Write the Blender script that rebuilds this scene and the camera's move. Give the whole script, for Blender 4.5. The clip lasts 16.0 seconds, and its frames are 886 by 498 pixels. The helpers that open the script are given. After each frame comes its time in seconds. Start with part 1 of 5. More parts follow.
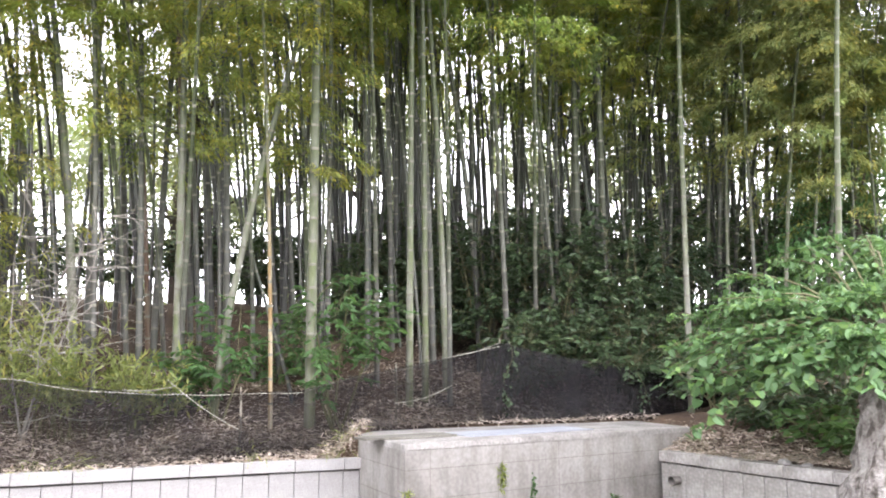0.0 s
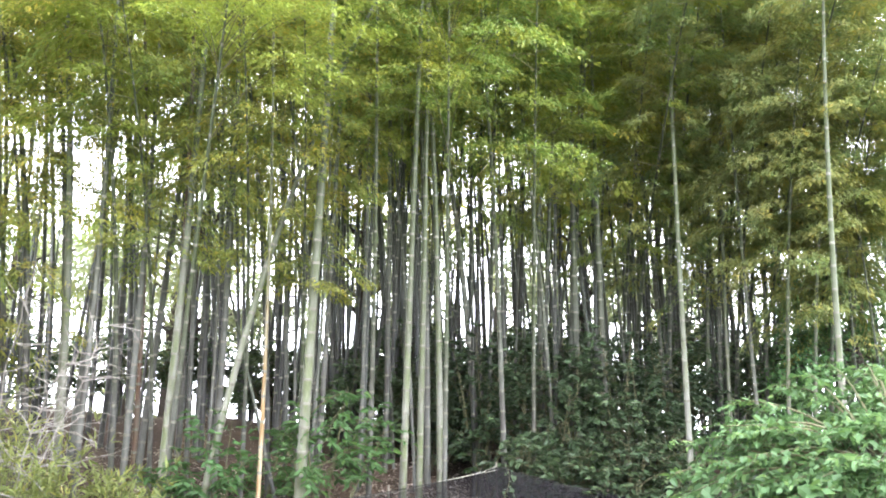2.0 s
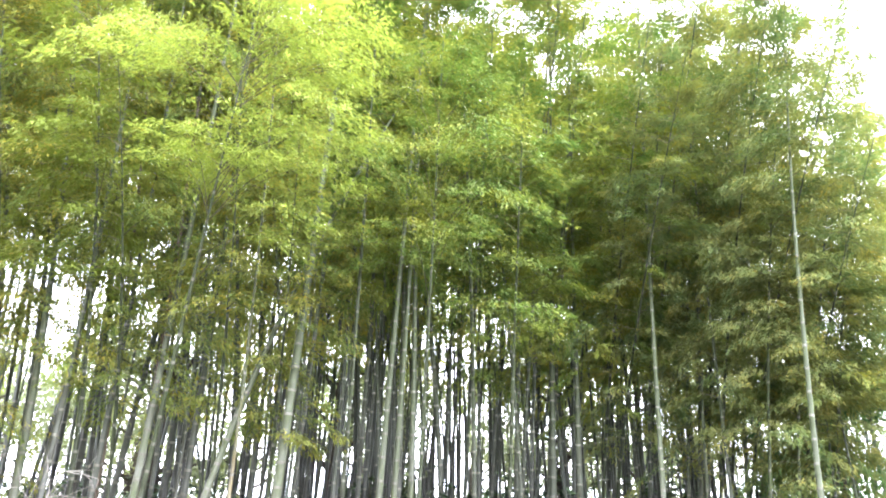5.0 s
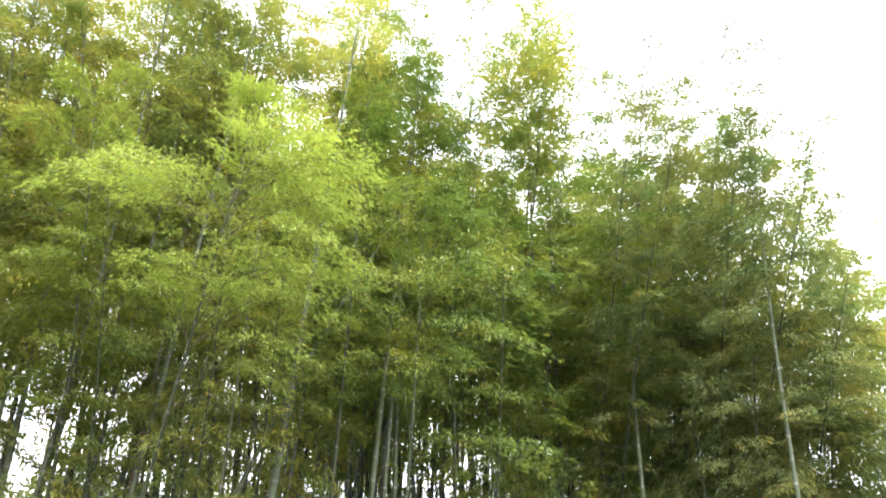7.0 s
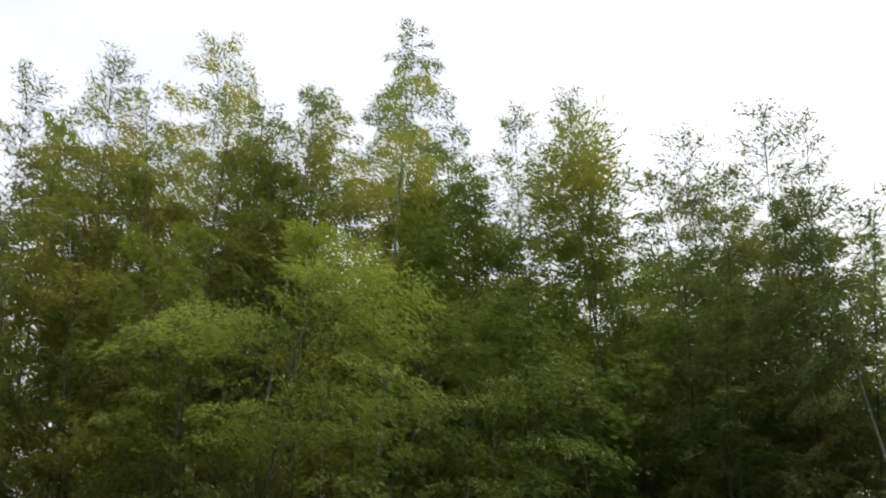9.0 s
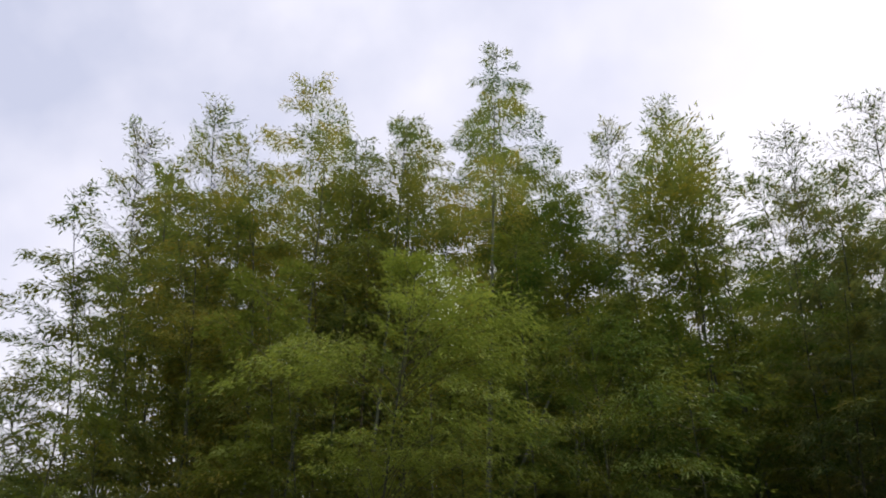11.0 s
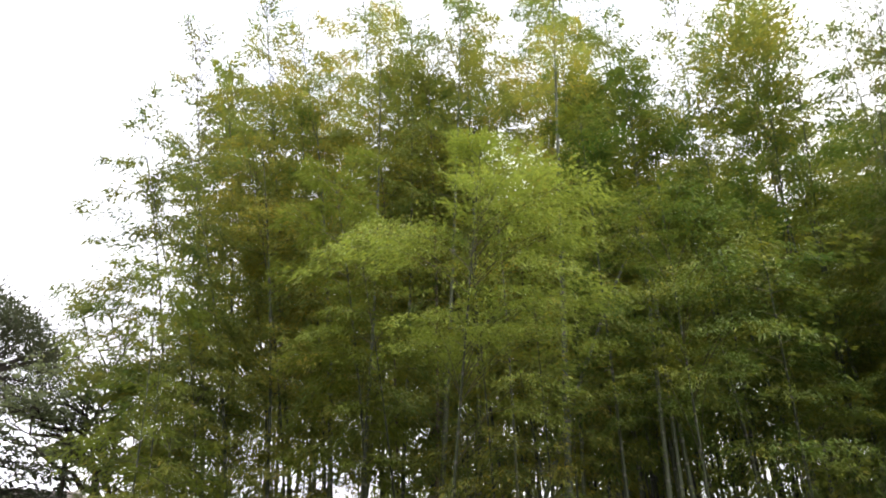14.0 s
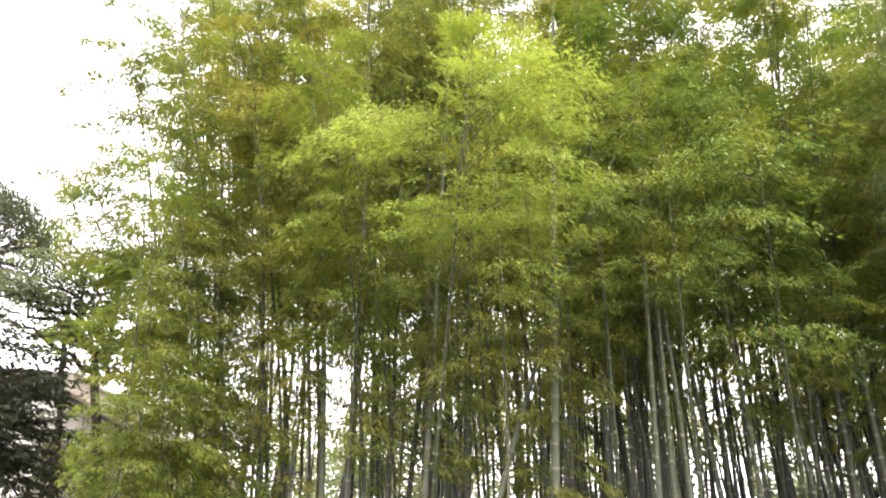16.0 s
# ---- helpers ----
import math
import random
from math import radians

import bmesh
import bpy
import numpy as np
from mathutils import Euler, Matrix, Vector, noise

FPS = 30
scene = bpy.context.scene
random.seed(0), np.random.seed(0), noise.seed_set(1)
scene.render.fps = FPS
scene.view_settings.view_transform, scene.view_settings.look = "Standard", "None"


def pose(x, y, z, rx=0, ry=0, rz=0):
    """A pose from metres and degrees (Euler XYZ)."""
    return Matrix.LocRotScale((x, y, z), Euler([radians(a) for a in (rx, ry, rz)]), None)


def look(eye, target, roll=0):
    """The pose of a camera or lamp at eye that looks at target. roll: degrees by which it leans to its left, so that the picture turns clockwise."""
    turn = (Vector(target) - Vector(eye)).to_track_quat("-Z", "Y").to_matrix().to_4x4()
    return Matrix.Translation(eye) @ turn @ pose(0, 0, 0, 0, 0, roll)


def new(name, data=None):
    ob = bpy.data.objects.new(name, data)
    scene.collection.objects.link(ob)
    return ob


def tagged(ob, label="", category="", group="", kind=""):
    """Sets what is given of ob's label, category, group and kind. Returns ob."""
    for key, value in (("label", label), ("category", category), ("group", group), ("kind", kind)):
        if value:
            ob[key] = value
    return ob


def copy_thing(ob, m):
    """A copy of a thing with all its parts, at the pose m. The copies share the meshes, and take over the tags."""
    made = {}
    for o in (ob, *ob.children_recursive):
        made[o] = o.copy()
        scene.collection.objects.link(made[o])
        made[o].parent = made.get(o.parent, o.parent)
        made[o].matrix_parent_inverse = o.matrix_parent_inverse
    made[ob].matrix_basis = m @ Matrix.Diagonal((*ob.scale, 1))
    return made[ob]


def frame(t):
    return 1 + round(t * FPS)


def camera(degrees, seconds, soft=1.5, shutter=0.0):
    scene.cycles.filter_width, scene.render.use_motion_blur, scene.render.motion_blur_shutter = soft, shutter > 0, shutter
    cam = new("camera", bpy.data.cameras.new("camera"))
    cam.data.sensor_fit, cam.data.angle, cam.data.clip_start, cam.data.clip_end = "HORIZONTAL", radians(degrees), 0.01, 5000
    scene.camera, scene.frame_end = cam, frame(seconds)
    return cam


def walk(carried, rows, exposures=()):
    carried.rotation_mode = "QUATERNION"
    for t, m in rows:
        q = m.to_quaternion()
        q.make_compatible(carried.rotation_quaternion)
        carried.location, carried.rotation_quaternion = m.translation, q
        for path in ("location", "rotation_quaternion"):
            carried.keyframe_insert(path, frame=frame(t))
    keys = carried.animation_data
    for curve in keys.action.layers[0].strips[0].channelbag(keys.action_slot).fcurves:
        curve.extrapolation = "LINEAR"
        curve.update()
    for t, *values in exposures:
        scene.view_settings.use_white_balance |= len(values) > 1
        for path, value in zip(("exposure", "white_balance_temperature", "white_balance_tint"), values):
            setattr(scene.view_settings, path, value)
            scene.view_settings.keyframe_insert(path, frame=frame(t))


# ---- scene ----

# ---------------------------------------------------------------- camera and walk
cam = camera(59.5, 16.0, soft=1.9, shutter=0.35)
EYE, TILT, LEAN = 1.6, 9.0, 0.3
ROWS = [  # seconds, yaw, pitch, roll
    (0.0, 0.0, 0.0, 0.0), (0.5, 0.03, 1.72, 0.34), (1.0, -0.03, 5.09, 0.79), (1.5, 0.0, 6.85, 0.99),
    (2.0, 0.03, 8.67, 1.46), (2.5, -0.04, 10.13, 1.92), (3.0, -0.05, 12.24, 2.19), (5.5, -1.27, 22.35, 4.36),
    (6.0, -1.66, 24.85, 4.57), (6.5, -1.74, 27.32, 4.19), (7.0, -1.58, 29.9, 3.92), (7.5, -1.11, 32.28, 3.37),
    (8.0, -0.37, 34.49, 2.41), (8.5, 0.49, 36.68, 0.67), (9.0, 4.13, 38.76, 0.31), (9.5, 7.63, 40.69, 1.48),
    (12.0, 15.68, 39.43, 2.18), (12.5, 16.62, 37.66, 1.85), (13.0, 17.71, 35.65, 2.0), (13.5, 18.53, 33.32, 2.01),
    (14.0, 19.03, 31.21, 2.19), (14.5, 19.2, 29.43, 2.25), (15.0, 18.94, 27.44, 2.4), (15.5, 18.74, 25.34, 1.82),
    (16.0, 17.95, 22.92, 2.0),
]
EXPOSURES = [  # seconds, stops, kelvin, tint
    (0.0, 1.46, 6380, 14), (1.5, 1.82, 6180, 12), (3.0, 1.98, 6030, 12), (5.5, 1.94, 6000, 12), (7.0, 1.12, 6270, 10),
    (9.0, -1.02, 6400, 10), (9.7, -1.5, 6450, 12), (12.5, -1.27, 6380, 15), (13.2, -0.72, 6460, 15), (14.5, 0.10, 6620, 14), (16.0, 0.99, 6800, 14)]
walk(cam, [(t, pose(0, 0, EYE, TILT, LEAN) @ pose(0, 0, 0, 90 + p, 0, y) @ pose(0, 0, 0, 0, 0, r)) for t, y, p, r in ROWS], EXPOSURES)

# ---------------------------------------------------------------- sky and light
SUN_EL, SUN_ROT = radians(63), radians(41)
world = bpy.data.worlds.new("world")
scene.world = world
world.use_nodes = True
wn, wl = world.node_tree.nodes, world.node_tree.links
wn.clear()
w_out, w_bg = wn.new("ShaderNodeOutputWorld"), wn.new("ShaderNodeBackground")
w_sky, w_mix = wn.new("ShaderNodeTexSky"), wn.new("ShaderNodeMixRGB")
w_sky.sky_type, w_sky.sun_disc, w_sky.sun_elevation, w_sky.sun_rotation = "NISHITA", False, SUN_EL, SUN_ROT
w_co, w_noise, w_ramp = wn.new("ShaderNodeTexCoord"), wn.new("ShaderNodeTexNoise"), wn.new("ShaderNodeValToRGB")
w_noise.inputs["Scale"].default_value, w_noise.inputs["Detail"].default_value = 2.0, 6
w_ramp.color_ramp.elements[0].position, w_ramp.color_ramp.elements[1].position = 0.40, 0.64
w_ramp.color_ramp.elements[0].color, w_ramp.color_ramp.elements[1].color = (0.35, 0.35, 0.35, 1), (1, 1, 1, 1)
w_mix.inputs[2].default_value = (24.5, 24.4, 26.0, 1)   # lit cloud
wl.new(w_co.outputs["Generated"], w_noise.inputs["Vector"])
w_dot, w_thick = wn.new("ShaderNodeVectorMath"), wn.new("ShaderNodeMath")   # the cloud is thinnest towards one side
w_dot.operation, w_dot.inputs[1].default_value = "DOT_PRODUCT", (-0.50, 0.27, 0.82)
w_thick.operation, w_thick.inputs[1].default_value = "MULTIPLY_ADD", -0.55
wl.new(w_co.outputs["Generated"], w_dot.inputs[0])
wl.new(w_dot.outputs["Value"], w_thick.inputs[0])
w_sum = wn.new("ShaderNodeMath")
w_thick.inputs[2].default_value = 0.50
wl.new(w_thick.outputs[0], w_sum.inputs[0])
wl.new(w_noise.outputs["Fac"], w_sum.inputs[1])
wl.new(w_sum.outputs[0], w_ramp.inputs["Fac"])
wl.new(w_ramp.outputs["Color"], w_mix.inputs[0])
w_haze = wn.new("ShaderNodeMixRGB")   # thin bright haze over the blue
w_haze.blend_type, w_haze.inputs[0].default_value, w_haze.inputs[2].default_value = "ADD", 1.0, (7.6, 8.7, 11.8, 1)
wl.new(w_sky.outputs["Color"], w_haze.inputs[1])
wl.new(w_haze.outputs["Color"], w_mix.inputs[1])
wl.new(w_mix.outputs["Color"], w_bg.inputs["Color"])
wl.new(w_bg.outputs["Background"], w_out.inputs["Surface"])
w_bg.inputs["Strength"].default_value = 0.12
sun = new("sun", bpy.data.lights.new("sun", "SUN"))
sun.data.energy, sun.data.angle, sun.data.color = 3.4, radians(11), (1, 0.96, 0.88)
sun.matrix_world = look((7, 16, 24), (0, 8, 0))


# ---------------------------------------------------------------- materials
def material(name, rough=0.8, metal=0.0):
    m = bpy.data.materials.new(name)
    m.use_nodes = True
    b = m.node_tree.nodes["Principled BSDF"]
    b.inputs["Roughness"].default_value, b.inputs["Metallic"].default_value = rough, metal
    return m, m.node_tree.nodes, m.node_tree.links, b


def ramp(nodes, links, fac, stops):
    r = nodes.new("ShaderNodeValToRGB")
    while len(r.color_ramp.elements) < len(stops):
        r.color_ramp.elements.new(0.5)
    for e, (p, c) in zip(r.color_ramp.elements, stops):
        e.position, e.color = p, (*c, 1)
    links.new(fac, r.inputs["Fac"])
    return r.outputs["Color"]


def noise_tex(nodes, links, scale, detail=4, co="Object", stretch=None):
    c, n = nodes.new("ShaderNodeTexCoord"), nodes.new("ShaderNodeTexNoise")
    n.inputs["Scale"].default_value, n.inputs["Detail"].default_value = scale, detail
    src = c.outputs[co]
    if stretch:
        mp = nodes.new("ShaderNodeMapping")
        mp.inputs["Scale"].default_value = stretch
        links.new(src, mp.inputs["Vector"])
        src = mp.outputs["Vector"]
    links.new(src, n.inputs["Vector"])
    return n.outputs["Fac"]


def blend(nodes, links, fac, a, b, mode="MIX"):
    m = nodes.new("ShaderNodeMixRGB")
    m.blend_type = mode
    for k, v in ((0, fac), (1, a), (2, b)):
        if hasattr(v, "default_value"):
            links.new(v, m.inputs[k])
        else:
            m.inputs[k].default_value = v if k == 0 else (*v, 1)
    return m.outputs["Color"]


def bump(nodes, links, b, height, strength=0.3, dist=0.02):
    n = nodes.new("ShaderNodeBump")
    n.inputs["Strength"].default_value, n.inputs["Distance"].default_value = strength, dist
    links.new(height, n.inputs["Height"])
    links.new(n.outputs["Normal"], b.inputs["Normal"])


def rough_surface(name, stops, scale, fine, rough=0.9, relief=0.4, dist=0.02, stretch=None):
    """A weathered surface: broad stains and fine grain, with relief."""
    m, n, l, b = material(name, rough)
    broad, grain = noise_tex(n, l, scale, 5, stretch=stretch), noise_tex(n, l, fine, 6)
    col = ramp(n, l, broad, stops)
    g = ramp(n, l, grain, [(0.3, (0.6, 0.6, 0.6)), (0.7, (1.15, 1.15, 1.15))])
    l.new(blend(n, l, 0.75, col, g, "MULTIPLY"), b.inputs["Base Color"])
    bump(n, l, b, grain, relief, dist)
    return m


def form_concrete(name, stops):
    """Cast concrete: rain streaks, blotches and the faint lines that the form boards left."""
    m, n, l, b = material(name, 0.9)
    blotch, streak, grain = noise_tex(n, l, 1.7, 6), noise_tex(n, l, 6.5, 6, stretch=(1, 1, 0.16)), noise_tex(n, l, 26, 7)
    col = ramp(n, l, blotch, stops)
    col = blend(n, l, 0.48, col, ramp(n, l, streak, [(0.36, (0.62, 0.60, 0.56)), (0.52, (1.0, 1.0, 1.0)), (0.70, (1.2, 1.18, 1.15))]), "MULTIPLY")
    col = blend(n, l, 0.34, col, ramp(n, l, grain, [(0.35, (0.55, 0.54, 0.52)), (0.65, (1.2, 1.2, 1.2))]), "MULTIPLY")
    c, mp, sp, cb, br = (n.new("ShaderNode" + k) for k in ("TexCoord", "Mapping", "SeparateXYZ", "CombineXYZ", "TexBrick"))
    mp.inputs["Rotation"].default_value = (0, 0, radians(-32.8))
    l.new(c.outputs["Object"], mp.inputs["Vector"])
    l.new(mp.outputs["Vector"], sp.inputs[0])
    l.new(sp.outputs["X"], cb.inputs["X"])
    l.new(sp.outputs["Z"], cb.inputs["Y"])
    l.new(cb.outputs[0], br.inputs["Vector"])
    br.offset = 0.0
    for k, v in (("Scale", 1.0), ("Mortar Size", 0.006), ("Mortar Smooth", 0.6), ("Brick Width", 0.88), ("Row Height", 0.30)):
        br.inputs[k].default_value = v
    br.inputs["Color1"].default_value = br.inputs["Color2"].default_value = (1, 1, 1, 1)
    br.inputs["Mortar"].default_value = (0.66, 0.64, 0.62, 1)
    l.new(blend(n, l, 0.85, col, br.outputs["Color"], "MULTIPLY"), b.inputs["Base Color"])
    bump(n, l, b, grain, 0.25, 0.008)
    return m


def leaf_material(name, dark, light, odd, through_light=0.45, rough=0.5, odd_share=0.12, patchy=0.0):
    """Leaves: a tint for each plant, another for each leaf, older yellowed patches, and light shining through."""
    m, n, l, b = material(name, rough)
    info, geo = n.new("ShaderNodeObjectInfo"), n.new("ShaderNodeNewGeometry")
    plant = blend(n, l, info.outputs["Random"], dark, light)
    leaf = ramp(n, l, geo.outputs["Random Per Island"], [(0.0, (0.7, 0.72, 0.7)), (1 - odd_share, (1.2, 1.2, 1.15)), (1 - odd_share + 0.02, odd)])
    col = blend(n, l, 0.9, plant, leaf, "MULTIPLY")
    if patchy:
        age = ramp(n, l, noise_tex(n, l, 1.5, 3), [(0.36, (0.74, 0.92, 0.90)), (0.5, (1.0, 1.0, 1.0)), (0.64, (1.33, 1.13, 0.80))])
        col = blend(n, l, patchy, col, age, "MULTIPLY")
    tr, mx, out = n.new("ShaderNodeBsdfTranslucent"), n.new("ShaderNodeMixShader"), n["Material Output"]
    b.inputs["Specular IOR Level"].default_value = 0.25
    l.new(col, b.inputs["Base Color"])
    l.new(blend(n, l, 1.0, col, (1.16, 1.22, 0.74), "MULTIPLY"), tr.inputs["Color"])
    mx.inputs[0].default_value = through_light
    l.new(b.outputs[0], mx.inputs[1])
    l.new(tr.outputs[0], mx.inputs[2])
    l.new(mx.outputs[0], out.inputs["Surface"])
    return m


def culm_material(name, low, high, streak, green=(0.07, 0.09, 0.035)):
    m, n, l, b = material(name, 0.45)
    info = n.new("ShaderNodeObjectInfo")
    tone = blend(n, l, info.outputs["Random"], low, high)
    stain = noise_tex(n, l, 3.0, 4, stretch=(4, 4, 0.5))
    col = blend(n, l, ramp(n, l, stain, [(0.42, (0, 0, 0)), (0.68, (1, 1, 1))]), tone, streak)
    rise, co = n.new("ShaderNodeSeparateXYZ"), n.new("ShaderNodeTexCoord")
    l.new(co.outputs["Generated"], rise.inputs[0])
    col = blend(n, l, ramp(n, l, rise.outputs["Z"], [(0.14, (0, 0, 0)), (0.38, (0.9, 0.9, 0.9))]), col, green)
    fine = ramp(n, l, noise_tex(n, l, 60, 3, stretch=(1, 1, 0.1)), [(0.3, (0.75, 0.75, 0.75)), (0.7, (1.1, 1.1, 1.1))])
    l.new(blend(n, l, 0.8, col, fine, "MULTIPLY"), b.inputs["Base Color"])
    return m


M_ground = rough_surface("asphalt", [(0.3, (0.05, 0.05, 0.049)), (0.7, (0.085, 0.083, 0.08))], 0.6, 70, 0.92, 0.5, 0.01)
M_soil = rough_surface("leaf_litter_soil", [(0.3, (0.055, 0.035, 0.022)), (0.7, (0.15, 0.10, 0.065))], 1.3, 16, 0.95, 0.8, 0.04)
M_litter = leaf_material("fallen_leaves", (0.42, 0.35, 0.30), (0.45, 0.375, 0.32), (1.75, 1.8, 1.85), 0.1, 0.8, 0.25)
M_concrete = form_concrete("old_concrete", [(0.3, (0.20, 0.185, 0.167)), (0.5, (0.275, 0.258, 0.238)), (0.7, (0.345, 0.326, 0.304))])
M_slab_old = rough_surface("grey_concrete", [(0.35, (0.25, 0.235, 0.215)), (0.65, (0.39, 0.37, 0.345))], 3.2, 26, 0.88, 0.25, 0.008)
M_slab = rough_surface("pale_concrete", [(0.35, (0.36, 0.345, 0.33)), (0.65, (0.43, 0.415, 0.40))], 2.2, 80, 0.85, 0.2, 0.006)
M_joint = rough_surface("dark_joint", [(0.3, (0.05, 0.05, 0.05)), (0.7, (0.12, 0.11, 0.10))], 3.0, 40)
M_culm = culm_material("culm_green_grey", (0.068, 0.060, 0.050), (0.12, 0.124, 0.104), (0.17, 0.17, 0.15), (0.058, 0.075, 0.03))
M_culm_pale = culm_material("culm_pale", (0.18, 0.185, 0.138), (0.255, 0.25, 0.215), (0.14, 0.165, 0.075))
# darker version of the green-grey culm; the grove's inner shade is put into its colour
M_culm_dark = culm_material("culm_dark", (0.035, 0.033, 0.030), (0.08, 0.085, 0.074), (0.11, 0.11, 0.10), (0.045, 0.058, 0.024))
M_culm_dead = culm_material("culm_dead", (0.27, 0.17, 0.07), (0.31, 0.20, 0.085), (0.42, 0.38, 0.28))
M_culm_brown = culm_material("culm_brown", (0.13, 0.075, 0.047), (0.17, 0.105, 0.065), (0.19, 0.15, 0.11), (0.10, 0.072, 0.042))
M_node = rough_surface("culm_node", [(0.3, (0.14, 0.135, 0.10)), (0.7, (0.30, 0.29, 0.24))], 4, 40)
M_leaf = leaf_material("bamboo_leaf", (0.20, 0.24, 0.072), (0.29, 0.315, 0.092), (1.6, 1.25, 0.9), 0.43, patchy=0.9)
M_leaf_gold = leaf_material("bamboo_leaf_gold", (0.31, 0.32, 0.092), (0.345, 0.345, 0.105), (1.5, 1.15, 0.9), 0.48, odd_share=0.2, patchy=0.7)
M_leaf_green = leaf_material("bamboo_leaf_green", (0.148, 0.20, 0.048), (0.20, 0.25, 0.06), (1.5, 1.2, 0.9), 0.38, patchy=0.9)
M_leaf_bright = leaf_material("bamboo_leaf_young", (0.328, 0.386, 0.092), (0.345, 0.40, 0.10), (1.25, 1.1, 0.9))
M_leaf_fresh = leaf_material("bamboo_leaf_fresh", (0.215, 0.265, 0.06), (0.24, 0.285, 0.066), (1.3, 1.15, 0.9), 0.5)
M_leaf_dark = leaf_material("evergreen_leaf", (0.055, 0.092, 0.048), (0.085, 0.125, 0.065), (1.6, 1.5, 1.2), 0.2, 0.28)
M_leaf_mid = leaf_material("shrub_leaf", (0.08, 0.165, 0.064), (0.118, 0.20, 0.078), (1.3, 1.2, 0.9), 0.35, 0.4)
M_leaf_mulb = leaf_material("broad_leaf", (0.118, 0.208, 0.098), (0.14, 0.235, 0.11), (1.5, 1.4, 1.05), 0.36, 0.36, 0.16)
M_leaf_sasa = leaf_material("dwarf_bamboo_leaf", (0.25, 0.295, 0.115), (0.35, 0.375, 0.16), (1.5, 1.25, 1.0), 0.45)
M_leaf_olive = leaf_material("bamboo_leaf_olive", (0.185, 0.225, 0.09), (0.25, 0.275, 0.11), (1.5, 1.2, 0.9), 0.4, patchy=0.9)
M_leaf_tree = leaf_material("tree_leaf", (0.20, 0.235, 0.15), (0.25, 0.28, 0.18), (1.3, 1.2, 1.0), 0.45)
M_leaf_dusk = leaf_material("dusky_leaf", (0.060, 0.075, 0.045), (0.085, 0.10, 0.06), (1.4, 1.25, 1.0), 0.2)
M_board = rough_surface("weathered_board", [(0.3, (0.12, 0.11, 0.09)), (0.7, (0.22, 0.21, 0.18))], 3, 40)
M_sheet = rough_surface("grey_sheet", [(0.3, (0.30, 0.32, 0.36)), (0.7, (0.42, 0.44, 0.48))], 2, 40, 0.6)
M_twig = rough_surface("bare_twig", [(0.3, (0.27, 0.245, 0.21)), (0.7, (0.44, 0.41, 0.36))], 5, 40)
M_stem = rough_surface("green_stem", [(0.3, (0.10, 0.10, 0.05)), (0.7, (0.20, 0.19, 0.10))], 5, 40)
M_bark = rough_surface("grey_bark", [(0.36, (0.11, 0.095, 0.08)), (0.48, (0.30, 0.27, 0.245)), (0.7, (0.45, 0.42, 0.39))], 13, 34, 0.95, 1.0, 0.06, (1, 1, 0.4))
M_bark_dark = rough_surface("dark_bark", [(0.3, (0.035, 0.028, 0.022)), (0.7, (0.10, 0.08, 0.065))], 4, 26, 0.95, 0.8, 0.03, (1, 1, 0.25))
M_rope = rough_surface("pale_rope", [(0.35, (0.20, 0.19, 0.14)), (0.6, (0.48, 0.47, 0.39))], 14, 60)
M_post = rough_surface("weathered_post", [(0.3, (0.12, 0.10, 0.08)), (0.7, (0.28, 0.25, 0.20))], 6, 60)
M_roof = rough_surface("roof_tile", [(0.3, (0.22, 0.20, 0.18)), (0.7, (0.38, 0.35, 0.31))], 2, 30)
M_eave = rough_surface("beige_eave", [(0.3, (0.40, 0.35, 0.28)), (0.7, (0.52, 0.46, 0.38))], 1.5, 30)
M_plaster = rough_surface("plaster", [(0.3, (0.62, 0.60, 0.56)), (0.7, (0.78, 0.76, 0.72))], 1, 30)
M_pipe = rough_surface("clay_pipe", [(0.3, (0.12, 0.11, 0.10)), (0.7, (0.26, 0.24, 0.22))], 6, 60)

def net_material(name, thin, thick):
    """Fine black netting: a dark cloth that lets part of what is behind show, unevenly stretched."""
    m, n, l, b = material(name, 0.9)
    b.inputs["Base Color"].default_value = (0.016, 0.015, 0.016, 1)
    b.inputs["Specular IOR Level"].default_value = 0.1
    l.new(ramp(n, l, noise_tex(n, l, 1.5, 4), [(0.34, (thin,) * 3), (0.66, (thick,) * 3)]), b.inputs["Alpha"])
    return m


M_net = net_material("black_net", 0.44, 0.80)
# less see-through copy of the net: shade on the right-hand stretch, put into its alpha
M_net_shaded = net_material("black_net_shaded", 0.74, 0.93)


# ---------------------------------------------------------------- building helpers
def mesh_object(name, verts, faces, mats, parent=None, label="", mat_index=None, smooth=False):
    me = bpy.data.meshes.new(name)
    me.from_pydata(verts if isinstance(verts, list) else verts.tolist(), [], faces if isinstance(faces, list) else faces.tolist())
    for m in mats:
        me.materials.append(m)
    if mat_index is not None:
        me.polygons.foreach_set("material_index", np.asarray(mat_index, np.int32))
    if smooth:
        me.polygons.foreach_set("use_smooth", np.ones(len(me.polygons), bool))
    me.update()
    ob = new(name, me)
    ob.parent = parent
    if label:
        tagged(ob, label)
    return ob


